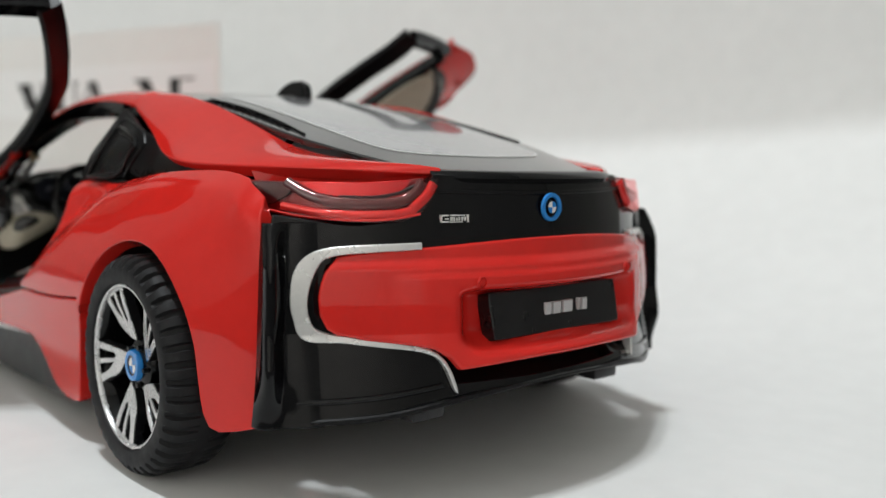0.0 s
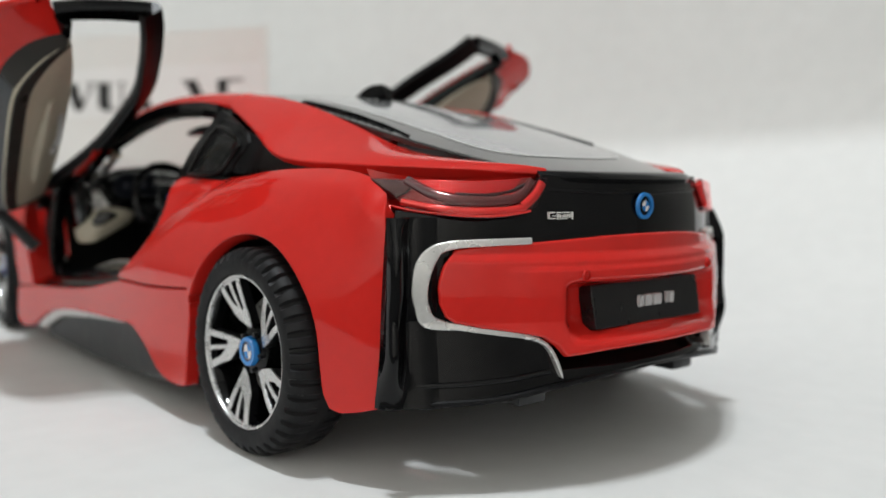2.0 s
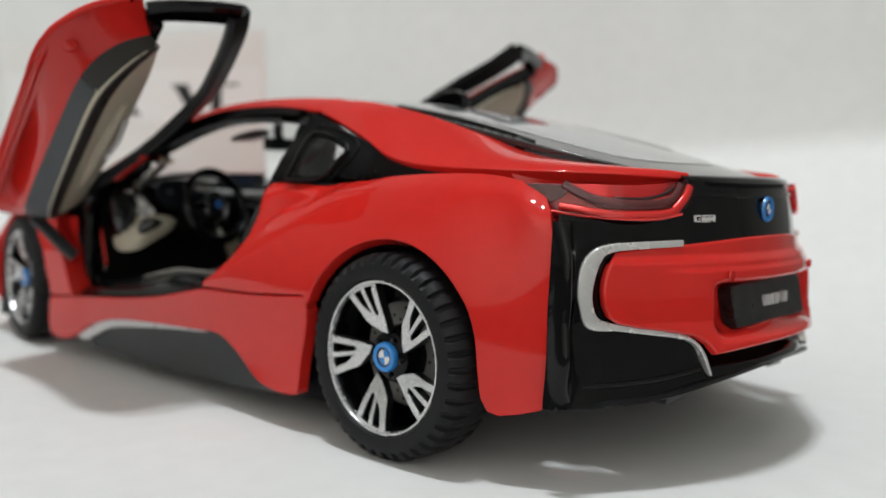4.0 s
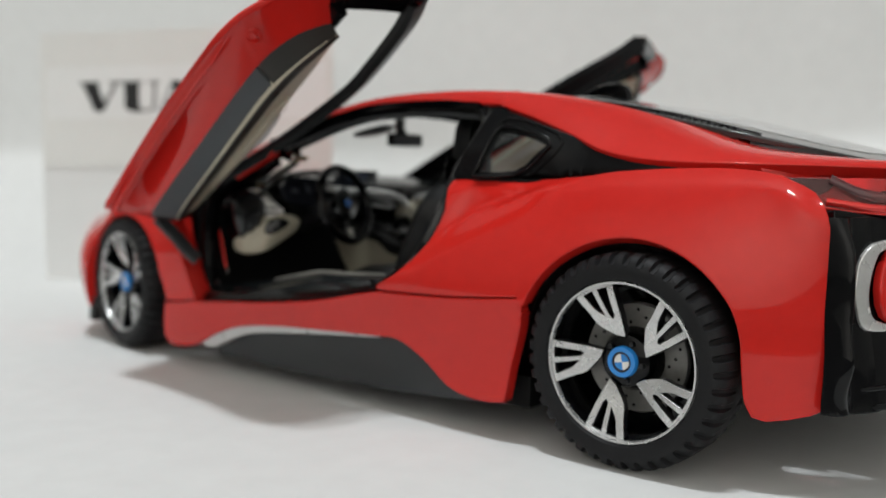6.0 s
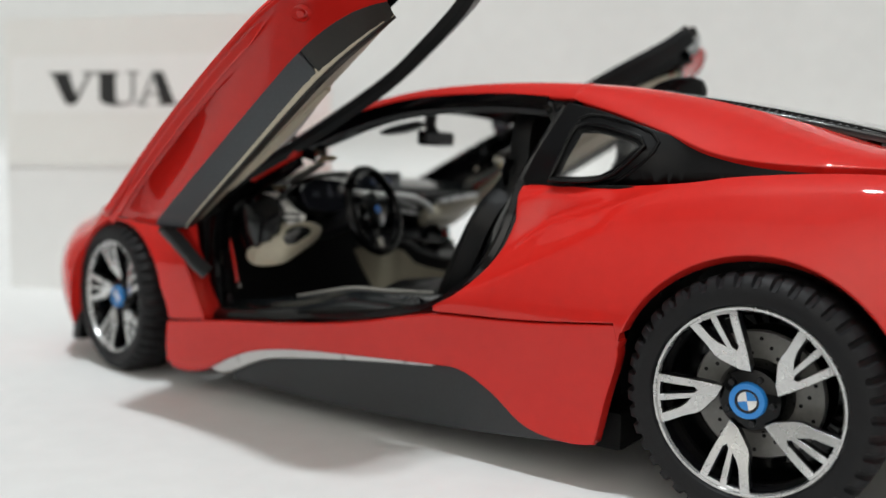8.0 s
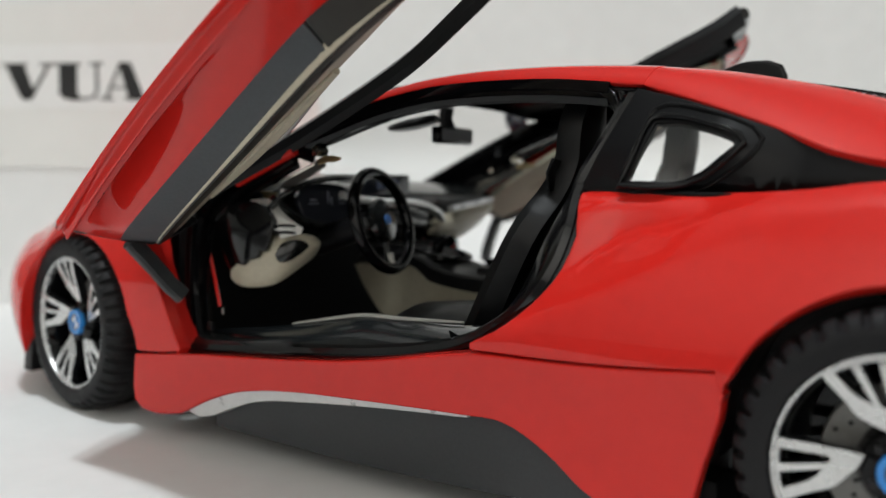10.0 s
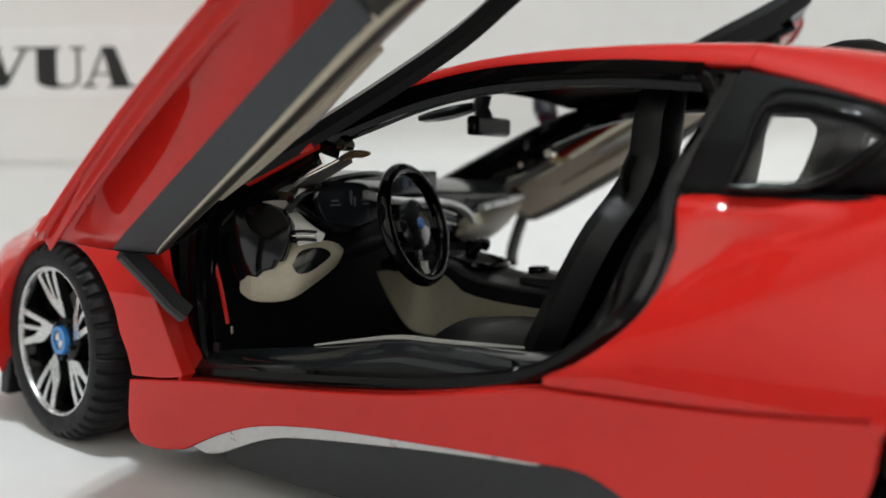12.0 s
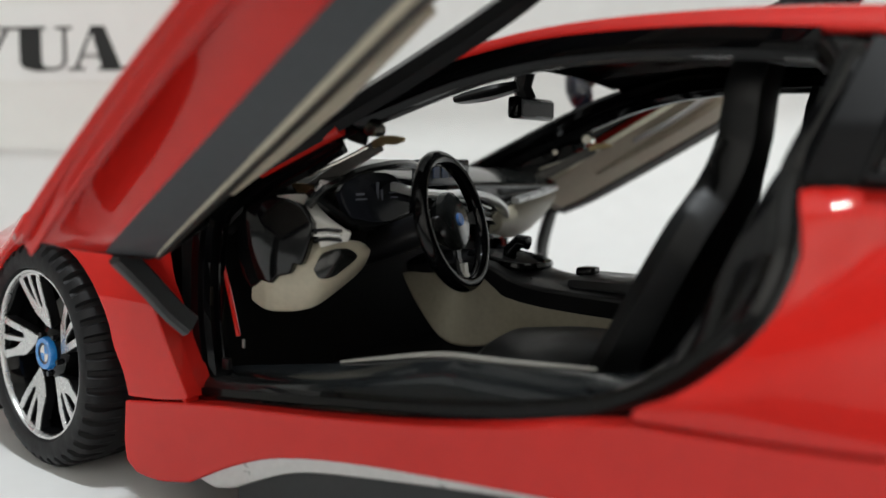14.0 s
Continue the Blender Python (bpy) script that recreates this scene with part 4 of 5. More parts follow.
both("sill_cover", panel(square(24), sill_top, (0, 0.5, 0.8), 0.2, 0.006, 0.06, ustep=0.05), sill_black, toy_car, "dark grey door sill cover")
scuff = [(0.45, 0.745, 0.422), (0.285, 0.745, 0.456), (0.15, 0.745, 0.480), (0.0, 0.745, 0.485), (-0.22, 0.745, 0.497)]
both("sill_strip", sweep(scuff, flat(0.010, 0.012), (0, 0, 1), scale=lambda u: 0.5 + 0.6 * math.sin(math.pi * u)), silver_dark, toy_car, "worn silver strip on the sill")
# the pillar behind the door: its forward edge leans, and its face runs back to the red panel
pillar_front = [(-0.50, 0.60, 1.150), (-0.570, 0.605, 1.128), (-0.612, 0.612, 1.090), (-0.622, 0.632, 1.045), (-0.580, 0.680, 0.962), (-0.538, 0.720, 0.882), (-0.488, 0.765, 0.757), (-0.420, 0.790, 0.600), (-0.33, 0.80, 0.505), (-0.20, 0.805, 0.455)]
pillar_back = [(-0.66, 0.625, 1.165), (-0.675, 0.630, 1.150), (-0.680, 0.640, 1.115), (-0.672, 0.660, 1.060), (-0.645, 0.705, 0.985), (-0.655, 0.770, 0.890), (-0.690, 0.850, 0.770), (-0.640, 0.885, 0.640), (-0.530, 0.900, 0.535), (-0.33, 0.900, 0.440)]
pillar_face = ribbon(pillar_front, pillar_back, 0.012, (0.3, 0.9, 0))


def pillar_skin(u, v):
    """The pillar's face with two pressed steps along it."""
    p = pillar_face(u, v)
    return p + np.array((0.0, 0.010, 0.0)) * (step01((v - 0.30) / 0.06) - 1.6 * step01((v - 0.62) / 0.06))


both("side_lining", panel(square(40), pillar_skin, (0.2, 1, 0), 0.06, 0.010, 0.06, ustep=0.02), jamb_gloss, toy_car, "glossy black pillar behind the door opening")
side_wall_plan = loop([(-0.56, 0.42), (-0.98, 0.42)], [(-0.98, 0.42), (-0.98, 0.885)], [(-0.98, 0.885), (-0.60, 0.885)], [(-0.60, 0.885), (-0.66, 0.76), (-0.62, 0.62), (-0.56, 0.42)])
both("rear_side_wall", panel(side_wall_plan, lambda x, z: (x, 0.792, z), (0, 1, 0), 0.08, 0.004, 0.03), void_black, toy_car)
link("cabin_floor", block((-1.0, -0.86, 0.10), (0.95, 0.86, 0.22), 0.02), void_black, toy_car)
link("firewall", block((0.86, -0.78, 0.14), (0.98, 0.78, 0.86), 0.02), void_black, toy_car)
link("rear_bulkhead", block((-1.0, -0.74, 0.2), (-0.86, 0.74, 0.92), 0.02), satin, toy_car)
link("parcel_shelf", block((-1.9, -0.66, 0.72), (-0.86, 0.66, 0.86), 0.02), satin, toy_car)
link("chassis", block((-1.55, -0.58, 0.13), (2.0, 0.58, 0.27), 0.03), void_black, toy_car)
wind = panel(square(20), ribbon([(0.92, 0.71, 0.87), (0.60, 0.645, 1.02), (0.25, 0.56, 1.175)], [(0.92, -0.71, 0.87), (0.60, -0.645, 1.02), (0.25, -0.56, 1.175)], 0.07, (0.6, 0, 0.8)), (0.6, 0, 0.8), 0.1, 0.002, 0.008)
link("windscreen", wind, glass, toy_car, "clear windscreen")


def arch(wx, wy):
    """The upper half of a wheel's well: a vault and its inner wall."""
    outer, inner = arc(wx, 0.34, 0.385, -8, 188, 28), arc(wx, 0.34, 0.385, -8, 188, 28)
    n = len(outer)
    v = [(x, wy, z) for x, z in outer] + [(x, wy - 0.30, z) for x, z in inner]
    return Shape().put(v, [(k, k + 1, n + k + 1, n + k) for k in range(n - 1)] + [tuple(range(n, 2 * n))])


for s in (1, -1):
    for wx, wy in ((-1.39, 0.89), (1.40, 0.85)):
        link("wheel_well", arch(wx, wy) if s > 0 else arch(wx, wy).flipped(), satin, toy_car)

both("arch_liner", sweep([(1.850, 0.71, 0.090), (1.835, 0.71, 0.20), (1.795, 0.72, 0.35), (1.72, 0.72, 0.50)], flat(0.05, 0.26, 0.1), (0, 1, 0)), satin, toy_car, "black liner ahead of the front wheel")

# ---------------------------------------------------------------- wheels
TYRE, RIM = 0.336, 0.252


def tooth(i, j, r):
    if j in (3, 4, 5, 8, 9, 10) and i % 8 < 3:
        return r - {3: 0.006, 4: 0.018, 5: 0.012, 8: 0.012, 9: 0.018, 10: 0.006}[j]
    return r


tyre_profile = [(RIM - 0.005, 0.095), (RIM + 0.004, 0.112), (RIM + 0.03, 0.118), (TYRE - 0.03, 0.114), (TYRE - 0.010, 0.098), (TYRE, 0.075), (TYRE + 0.001, 0.02), (TYRE + 0.001, -0.02), (TYRE, -0.075), (TYRE - 0.010, -0.098), (TYRE - 0.03, -0.114), (RIM, -0.112), (RIM - 0.02, -0.09)]
tyre_shape = lathe(tyre_profile, 336, teeth=tooth)
rim_shape = lathe([(RIM - 0.0125, 0.088), (RIM - 0.012, 0.101), (RIM - 0.010, 0.105), (RIM - 0.004, 0.106), (RIM, 0.100), (RIM, -0.08)], 72)
barrel_shape = lathe([(RIM - 0.0145, 0.092), (RIM - 0.018, 0.086), (RIM - 0.035, 0.0), (RIM - 0.035, -0.08), (0.03, -0.085)], 48)


def spoke_face(r, s):
    return (s, 0.098 - 0.030 * step01((0.24 - r) / 0.20), r)


def spoke_shape(deep, edge):
    """A palm that splits into three prongs, with two slots between them."""
    def at(r, a):
        return (r * math.cos(radians(a - 2.5)), r * math.sin(radians(a - 2.5)))

    rim_arc = [at(0.2415, a) for a in (0, 8, 16, 24, 32)]
    plan = loop([at(0.077, -9.6), at(0.15, -3.6), rim_arc[0]], rim_arc, [rim_arc[-1], at(0.176, 30.8), at(0.134, 30.2), at(0.083, 9)], [at(0.083, 9), at(0.077, -9.6)], step=0.012)
    s1 = loop([at(0.142, 2.6), at(0.234, 4.3)], [at(0.234, 4.3), at(0.235, 9), at(0.234, 13.6)], [at(0.234, 13.6), at(0.142, 10.4)], [at(0.142, 10.4), at(0.131, 6.2), at(0.142, 2.6)], step=0.012)
    s2 = loop([at(0.146, 14.6), at(0.234, 17.2)], [at(0.234, 17.2), at(0.235, 22), at(0.234, 26.6)], [at(0.234, 26.6), at(0.186, 24.4)], [at(0.186, 24.4), at(0.162, 20.5), at(0.146, 14.6)], step=0.012)
    return panel(plan, spoke_face, (0, 1, 0), 0.03, edge, deep, holes=[s1, s2])


spoke_part, spoke_back = spoke_shape(0.005, 0.0015), spoke_shape(0.030, 0.003)
hub_shape = lathe([(0.0005, 0.070), (0.05, 0.070), (0.080, 0.058), (0.098, 0.02), (0.100, -0.05)], 40)
cap_ring = lathe([(0.031, 0.080), (0.032, 0.088), (0.046, 0.088), (0.049, 0.081), (0.049, 0.065)], 40)
cap_band = lathe([(0.025, 0.084), (0.026, 0.086), (0.032, 0.086), (0.033, 0.080)], 40)
disc_brake = lathe([(0.05, -0.02), (0.06, -0.012), (0.17, -0.012), (0.175, -0.02), (0.175, -0.03)], 48)


def wheel(x, y, z, spin, sgn, steered):
    w = empty("wheel", toy_car)
    w.matrix_basis = Matrix.Translation((x * S, sgn * y * S, z * S)) @ Matrix.Rotation(radians(steered) + (0 if sgn > 0 else math.pi), 4, "Z") @ Matrix.Rotation(radians(spin), 4, "Y")
    return w


wheels = []
for x, y, z, spin, steered in ((-1.388, 0.868, 0.339, 11, 0), (1.435, 0.800, 0.339, 0, -8)):
    for sgn in (1, -1):
        w = wheel(x, y, z, spin, sgn, steered)
        if not wheels:
            link("tyre", tyre_shape, rubber, w, "black rubber tyre with block tread")
            link("rim", rim_shape, spoke_silver, w, "polished silver rim edge")
            link("barrel", barrel_shape, black, w)
            for k in range(5):
                s = link("spoke", spoke_part, spoke_silver, w)
                s.matrix_basis = Matrix.Rotation(2 * math.pi * k / 5, 4, "Y")
                s = link("spoke_side", spoke_back, satin, w)
                s.matrix_basis = Matrix.Rotation(2 * math.pi * k / 5, 4, "Y") @ Matrix.Translation((0, -0.003 * S, 0))
            link("hub", hub_shape, black, w)
            link("cap_ring", cap_ring, blue, w, "blue ring of the wheel cap")
            link("cap_band", cap_band, satin, w)
            link("brake_disc", disc_brake, steel, w, "grey drilled brake disc")
            drilled = Shape()
            for k in range(30):
                a, r = 2 * math.pi * k / 30, (0.112, 0.132, 0.152)[k % 3]
                drilled.add(lathe([(0.0005, 0.0), (0.0055, 0.0), (0.006, -0.006)], 8).moved(Matrix.Translation((r * math.sin(a), -0.0115, r * math.cos(a)))))
            link("disc_holes", drilled, void_black, w)
            for q, mat in enumerate((white, blue, white, blue)):
                a0 = q * math.pi / 2
                pts = [(0, 0.084, 0)] + [(0.026 * math.cos(a0 + k * math.pi / 12), 0.084, 0.026 * math.sin(a0 + k * math.pi / 12)) for k in range(7)]
                link("cap_field", Shape().put(pts, [tuple(range(8))]), mat, w)
            for k in range(5):
                a = 2 * math.pi * (k + 0.5) / 5
                link("bolt", lathe([(0.0005, 0.078), (0.008, 0.078), (0.009, 0.06)], 10).moved(Matrix.Translation((0.062 * math.sin(a), 0, 0.062 * math.cos(a)))), satin, w)
        else:
            for o in wheels[0].children:
                c = o.copy()
                scene.collection.objects.link(c)
                c.parent = w
        wheels.append(w)

# ---------------------------------------------------------------- doors, swung up
# the left door's own axes (nose, outside, up) and its lower front corner, in car metres
DOOR = Matrix(((0.8627, 0.4926, 0.1085, 0.858), (-0.1567, 0.4583, -0.8717, 1.3315), (-0.4818, 0.7353, 0.4701, 0.7428), (0, 0, 0, 1)))


# the right door stands a little higher
LIFT = Matrix.Translation((0.69, 0.65, 0.85)) @ Matrix.Rotation(radians(2.6), 4, "Y") @ Matrix.Translation((-0.75, -0.65, -0.85))


def bowed(x, y, z):
    k = 4 * (-x / 1.45) * (1 + x / 1.45)
    return (x, y + 0.056 * k, z + 0.069 * k)


hem = [bowed(*p) for p in ((0, 0, 0), (-0.3, 0, 0), (-0.6, 0, 0), (-0.9, 0, -0.003), (-1.139, 0, -0.01), (-1.285, 0, 0.028), (-1.362, -0.01, 0.073), (-1.417, -0.02, 0.146), (-1.445, -0.04, 0.222), (-1.439, -0.08, 0.345))]
inset = [(0.045, -0.138, 0.165), (-0.1, -0.135, 0.118), (-0.35, -0.128, 0.110), (-0.6, -0.120, 0.116), (-0.9, -0.110, 0.126), (-1.1, -0.105, 0.142), (-1.21, -0.110, 0.180), (-1.28, -0.125, 0.235), (-1.315, -0.145, 0.290), (-1.33, -0.165, 0.350)]
crest = [(-0.03, -0.225, 0.205), (-0.15, -0.222, 0.175), (-0.35, -0.217, 0.158), (-0.6, -0.212, 0.148), (-0.9, -0.204, 0.145), (-1.08, -0.200, 0.155), (-1.18, -0.201, 0.195), (-1.25, -0.204, 0.250), (-1.29, -0.206, 0.305), (-1.31, -0.206, 0.357)]
belt_in = [(0.02, -0.222, 0.41), (-0.3, -0.222, 0.43), (-0.6, -0.220, 0.43), (-0.9, -0.216, 0.42), (-1.1, -0.213, 0.405), (-1.29, -0.208, 0.375)]
belt_out = [(0.117, -0.05, 0.475), (-0.3, -0.035, 0.462), (-0.6, -0.035, 0.445), (-0.9, -0.04, 0.425), (-1.2, -0.055, 0.39), (-1.44, -0.085, 0.350)]
win = [(0.06, -0.17, 0.475), (-0.222, -0.24, 0.60), (-0.464, -0.285, 0.669), (-0.844, -0.33, 0.716), (-1.093, -0.33, 0.700), (-1.339, -0.318, 0.660), (-1.465, -0.290, 0.640)]


flange_base = ribbon(hem, inset)


def flange(u, v):
    """The red inner flange, with a pressed hollow along it."""
    p = flange_base(u, v)
    dent = step01((v - 0.36) / 0.04) * step01((1.0 - v) / 0.5) * step01((u - 0.04) / 0.10) * step01((0.66 - 0.10 * v - u) / 0.35)
    ridge = math.exp(-((v - 0.17) / 0.05) ** 2) * step01((0.75 - u) / 0.1)
    return p + np.array((0, 0.046, 0.046)) * dent - np.array((0, 0.022, 0.022)) * ridge


def door(flip):
    d = empty("door", toy_car)
    tagged(d, "raised scissor door, red outside with grey and beige trim")

    def put(name, shape, material, label=""):
        s = shape.moved(LIFT @ DOOR if flip else DOOR)
        return link(name, s.flipped() if flip else s, material, d, label)

    put("outer_skin", panel(square(30), ribbon(hem, belt_out, 0.05, (0, 1, 0)), (0, 1, 0), 0.1, 0.004, 0.012, ustep=0.03), red, "glossy red door skin")
    put("flange", panel(square(40), flange, (0, -0.5, -0.8), 0.025, 0.004, 0.012, ustep=0.012), red, "glossy red inner flange with a moulded hollow")
    pin = lathe([(0.0005, 0.004), (0.012, 0.004), (0.015, -0.004), (0.022, -0.004), (0.026, 0.008), (0.034, 0.0)], 24)
    at = flange_base(0.80, 0.45)
    put("pin_mark", pin.moved(Matrix.Translation(at) @ Matrix.Rotation(radians(-118), 4, "X")), red)
    trim_face = ribbon(inset, crest)
    put("edge_trim", panel(square(30), lambda u, v: trim_face(0.775 * u, v), (0, -0.4, -0.9), 0.2, 0.006, 0.02, ustep=0.03), charcoal, "dark grey edge of the door trim")
    put("trim_tip", panel(square(16), lambda u, v: trim_face(0.786 + 0.214 * u, v), (0, -0.4, -0.9), 0.2, 0.005, 0.02, ustep=0.06), tip_black, "blackish tip of the door trim")
    put("inner_trim", panel(square(30), ribbon(crest, belt_in, -0.008, (0, 1, 0)), (0, -1, 0), 0.15, 0.006, 0.03, ustep=0.04), beige, "beige inner door trim")
    strip_face = ribbon(crest, belt_in, -0.008, (0, 1, 0))
    put("kick_strip", panel(square(30), lambda u, v: strip_face(u, 0.005 + 0.20 * v) + np.array((0, -0.006, 0)), (0, -1, 0), 0.3, 0.005, 0.012, ustep=0.04), tip_black, "blackish strip along the beige trim")
    put("front_cap", panel(square(10), ribbon([(0.0, 0.0, 0.0), (0.045, -0.138, 0.165), (-0.03, -0.225, 0.205), (0.0, -0.25, 0.40)], [(0.03, 0.03, 0.12), (0.07, -0.02, 0.25), (0.09, -0.05, 0.36), (0.117, -0.05, 0.475)]), (1, 0, 0), 0.2, 0.003, 0.01), satin)
    put("armrest", sweep([(-0.25, -0.226, 0.32), (-0.6, -0.228, 0.31), (-0.95, -0.224, 0.32)], flat(0.06, 0.04, 0.4), (0, 1, 0), scale=lambda u: 0.5 + math.sin(math.pi * u) * 0.5), beige)
    put("pull_handle", sweep([(-0.45, -0.226, 0.385), (-0.6, -0.240, 0.392), (-0.78, -0.226, 0.39)], disc(0.012, 8), (0, 1, 0)), silver)
    put("window_frame", sweep(win, [(-0.044, -0.026), (0.044, -0.026), (0.05, 0.0), (0.034, 0.027), (-0.025, 0.031), (-0.05, 0.012)], (0, 1, 0)), frame_black, "black window frame")
    put("window_post", sweep([(-1.45, -0.295, 0.645), (-1.44, -0.23, 0.55), (-1.415, -0.15, 0.43), (-1.39, -0.11, 0.36)], flat(0.10, 0.05), (0, 1, 0)), black)
    put("belt_rail", sweep([(0.09, -0.13, 0.465), (-0.6, -0.13, 0.450), (-1.39, -0.14, 0.365)], flat(0.09, 0.04), (0, 0, 1)), black)
    arm = [(0.03, -0.16, 0.18), (0.075, -0.26, 0.21), (0.112, -0.35, 0.230), (0.122, -0.405, 0.242)]
    put("hinge_arm", sweep(arm, flat(0.035, 0.06), (0, 0, 1)), insert_grey, "dark grey hinge arm")
    put("mirror_shell", sweep([(-0.34, -0.03, 0.48), (-0.35, 0.0, 0.505), (-0.36, 0.04, 0.53), (-0.37, 0.09, 0.54), (-0.375, 0.13, 0.545)], disc(0.05, 14, 0.04), (0, 0, 1), scale=lambda u: 0.35 + 0.75 * math.sin(math.pi * min(1, 0.15 + 0.75 * u))), mirror_dark, "dark blue mirror shell")
    put("mirror_foot", sweep([(-0.32, -0.05, 0.46), (-0.33, -0.01, 0.485), (-0.335, 0.03, 0.50)], flat(0.05, 0.03, 0.4), (0, 0, 1)), red, "red mirror foot")
    put("mirror_face", block((-0.425, 0.03, 0.495), (-0.40, 0.13, 0.58), 0.012), black, "black mirror face")
    return d


door(False)
door(True)

# ---------------------------------------------------------------- cabin
dash = empty("dashboard", toy_car)
tagged(dash, "black dashboard with beige lower shell")


def ring(cx, cy, cz, w, h, d, r=0.02):
    return block((cx - d / 2, cy - w / 2, cz - h / 2), (cx + d / 2, cy + w / 2, cz + h / 2), r)


# upper shell: a wave across the car
upper = ribbon([(0.66, 0.70, 0.835), (0.60, 0.45, 0.872), (0.58, 0.15, 0.858), (0.55, -0.2, 0.845), (0.56, -0.70, 0.83)], [(0.90, 0.70, 0.845), (0.92, 0.3, 0.865), (0.93, 0, 0.87), (0.92, -0.3, 0.865), (0.90, -0.70, 0.845)], 0.035, (0, 0, 1))
link("dash_top", panel(square(24), upper, (0, 0, 1), 0.12, 0.02, 0.05, ustep=0.05), dash_gloss, dash, "glossy black dash top")
front = ribbon([(0.66, 0.66, 0.56), (0.60, 0.45, 0.655), (0.57, 0.1, 0.655), (0.58, -0.3, 0.65), (0.60, -0.55, 0.68), (0.63, -0.72, 0.745)], [(0.64, 0.66, 0.77), (0.585, 0.45, 0.762), (0.565, 0.20, 0.80), (0.555, 0.1, 0.835), (0.56, -0.3, 0.835), (0.58, -0.74, 0.825)], 0.02, (-1, 0, 0))
link("dash_front", panel(square(24), front, (-1, 0, 0), 0.12, 0.01, 0.08, ustep=0.05), black, dash, "glossy black dash face")
# left pod with its round dark end, white upper shell and vents
pod = ribbon([(0.76, 0.73, 0.545), (0.69, 0.735, 0.527), (0.58, 0.70, 0.540), (0.54, 0.62, 0.588), (0.53, 0.545, 0.632), (0.54, 0.515, 0.664)], [(0.77, 0.73, 0.70), (0.69, 0.735, 0.70), (0.56, 0.70, 0.700), (0.52, 0.64, 0.706), (0.525, 0.56, 0.698), (0.545, 0.515, 0.685)], 0.035, (-0.7, 0.5, 0))
link("pod_shell", panel(square(16), pod, (-0.7, 0.5, 0), 0.2, 0.012, 0.05, ustep=0.05), beige, dash, "beige lower shell")
end_face = loop([(0.755, 0.718), (0.735, 0.765), (0.699, 0.800), (0.613, 0.822), (0.53, 0.806), (0.497, 0.763), (0.510, 0.70)], [(0.510, 0.70), (0.525, 0.665), (0.548, 0.668), (0.562, 0.640), (0.600, 0.632), (0.625, 0.612), (0.665, 0.616), (0.712, 0.590), (0.745, 0.625), (0.755, 0.718)])
link("pod_face", panel([((p[0] - 0.63) * 0.95 + 0.672, p[1] - 0.006) for p in end_face], lambda x, z: (x, 0.772 - 1.4 * (x - 0.67) ** 2 - 0.9 * (z - 0.71) ** 2, z), (0, 1, 0), 0.03, 0.008, 0.03), jamb_gloss, dash, "uneven glossy black painted dash end")
white_pod = ribbon([(0.676, 0.72, 0.822), (0.607, 0.72, 0.795), (0.552, 0.72, 0.760), (0.536, 0.718, 0.702)], [(0.61, 0.68, 0.826), (0.543, 0.68, 0.774), (0.472, 0.68, 0.734), (0.480, 0.68, 0.715)], 0.008, (-0.5, 0.8, 0.3))
link("pod_white", panel(square(12), white_pod, (-0.5, 0.8, 0.3), 0.25, 0.006, 0.03, ustep=0.05), white_gloss, dash, "glossy white vent shell")
for z, k in ((0.752, 0.0), (0.728, 0.012)):
    link("vent_slat", sweep([(0.548 - 0.2 * k, 0.724, z - 0.012), (0.512, 0.718, z - 0.008), (0.478, 0.708, z - 0.010)], flat(0.016, 0.008), (0, 0, 1)), satin, dash)
link("vent_blade", sweep([(0.546, 0.726, 0.728), (0.510, 0.720, 0.732), (0.476, 0.710, 0.730)], flat(0.016, 0.005), (0, 0, 1)), white_gloss, dash)
pocket = loop([(0.46, 0.62), (0.54, 0.86), (0.70, 0.84), (0.77, 0.60), (0.62, 0.42), (0.50, 0.45), (0.46, 0.62)], step=0.02)[:-1]
link("lamp_switch", panel(pocket, lambda u, v: pod(u, v) + np.array((-0.005, 0.005, 0.002)), (-0.7, 0.5, 0), 0.1, 0.003, 0.012), dash_gloss, dash, "dark switch panel in the beige shell")
link("binnacle_lip", sweep([(0.555, 0.735, 0.836), (0.545, 0.680, 0.799), (0.535, 0.60, 0.755), (0.535, 0.525, 0.738), (0.54, 0.44, 0.742)], disc(0.012, 8), (0, 0, 1)), dash_gloss, dash)
# instrument hood and cluster
hood_arc = [(0.59, 0.700, 0.80), (0.565, 0.680, 0.845), (0.545, 0.615, 0.885), (0.54, 0.50, 0.902), (0.545, 0.40, 0.906), (0.57, 0.30, 0.895)]
link("cluster_hood", sweep(hood_arc, flat(0.12, 0.022, 0.4), (0, 0, 1)), dash_gloss, dash, "black hood over the instruments")
link("instrument_display", panel(loop([(0.60, 0.77), (0.62, 0.83), (0.58, 0.868), (0.47, 0.878), (0.37, 0.868), (0.325, 0.83), (0.34, 0.77)], [(0.34, 0.77), (0.47, 0.750), (0.60, 0.77)]), lambda y, z: (0.535 + 0.3 * (z - 0.8), y, z), (-1, 0, 0), 0.05, 0.006, 0.02), screen_glass, dash, "dark glossy instrument display")
for y, z, w, h in ((0.55, 0.825, 0.030, 0.006), (0.55, 0.812, 0.045, 0.004), (0.47, 0.83, 0.006, 0.05), (0.455, 0.82, 0.004, 0.03), (0.40, 0.825, 0.035, 0.004), (0.40, 0.812, 0.028, 0.004)):
    link("dial_bar", ring(0.532 + 0.3 * (z - 0.8), y, z, w, h, 0.006, 0), print_grey, dash)
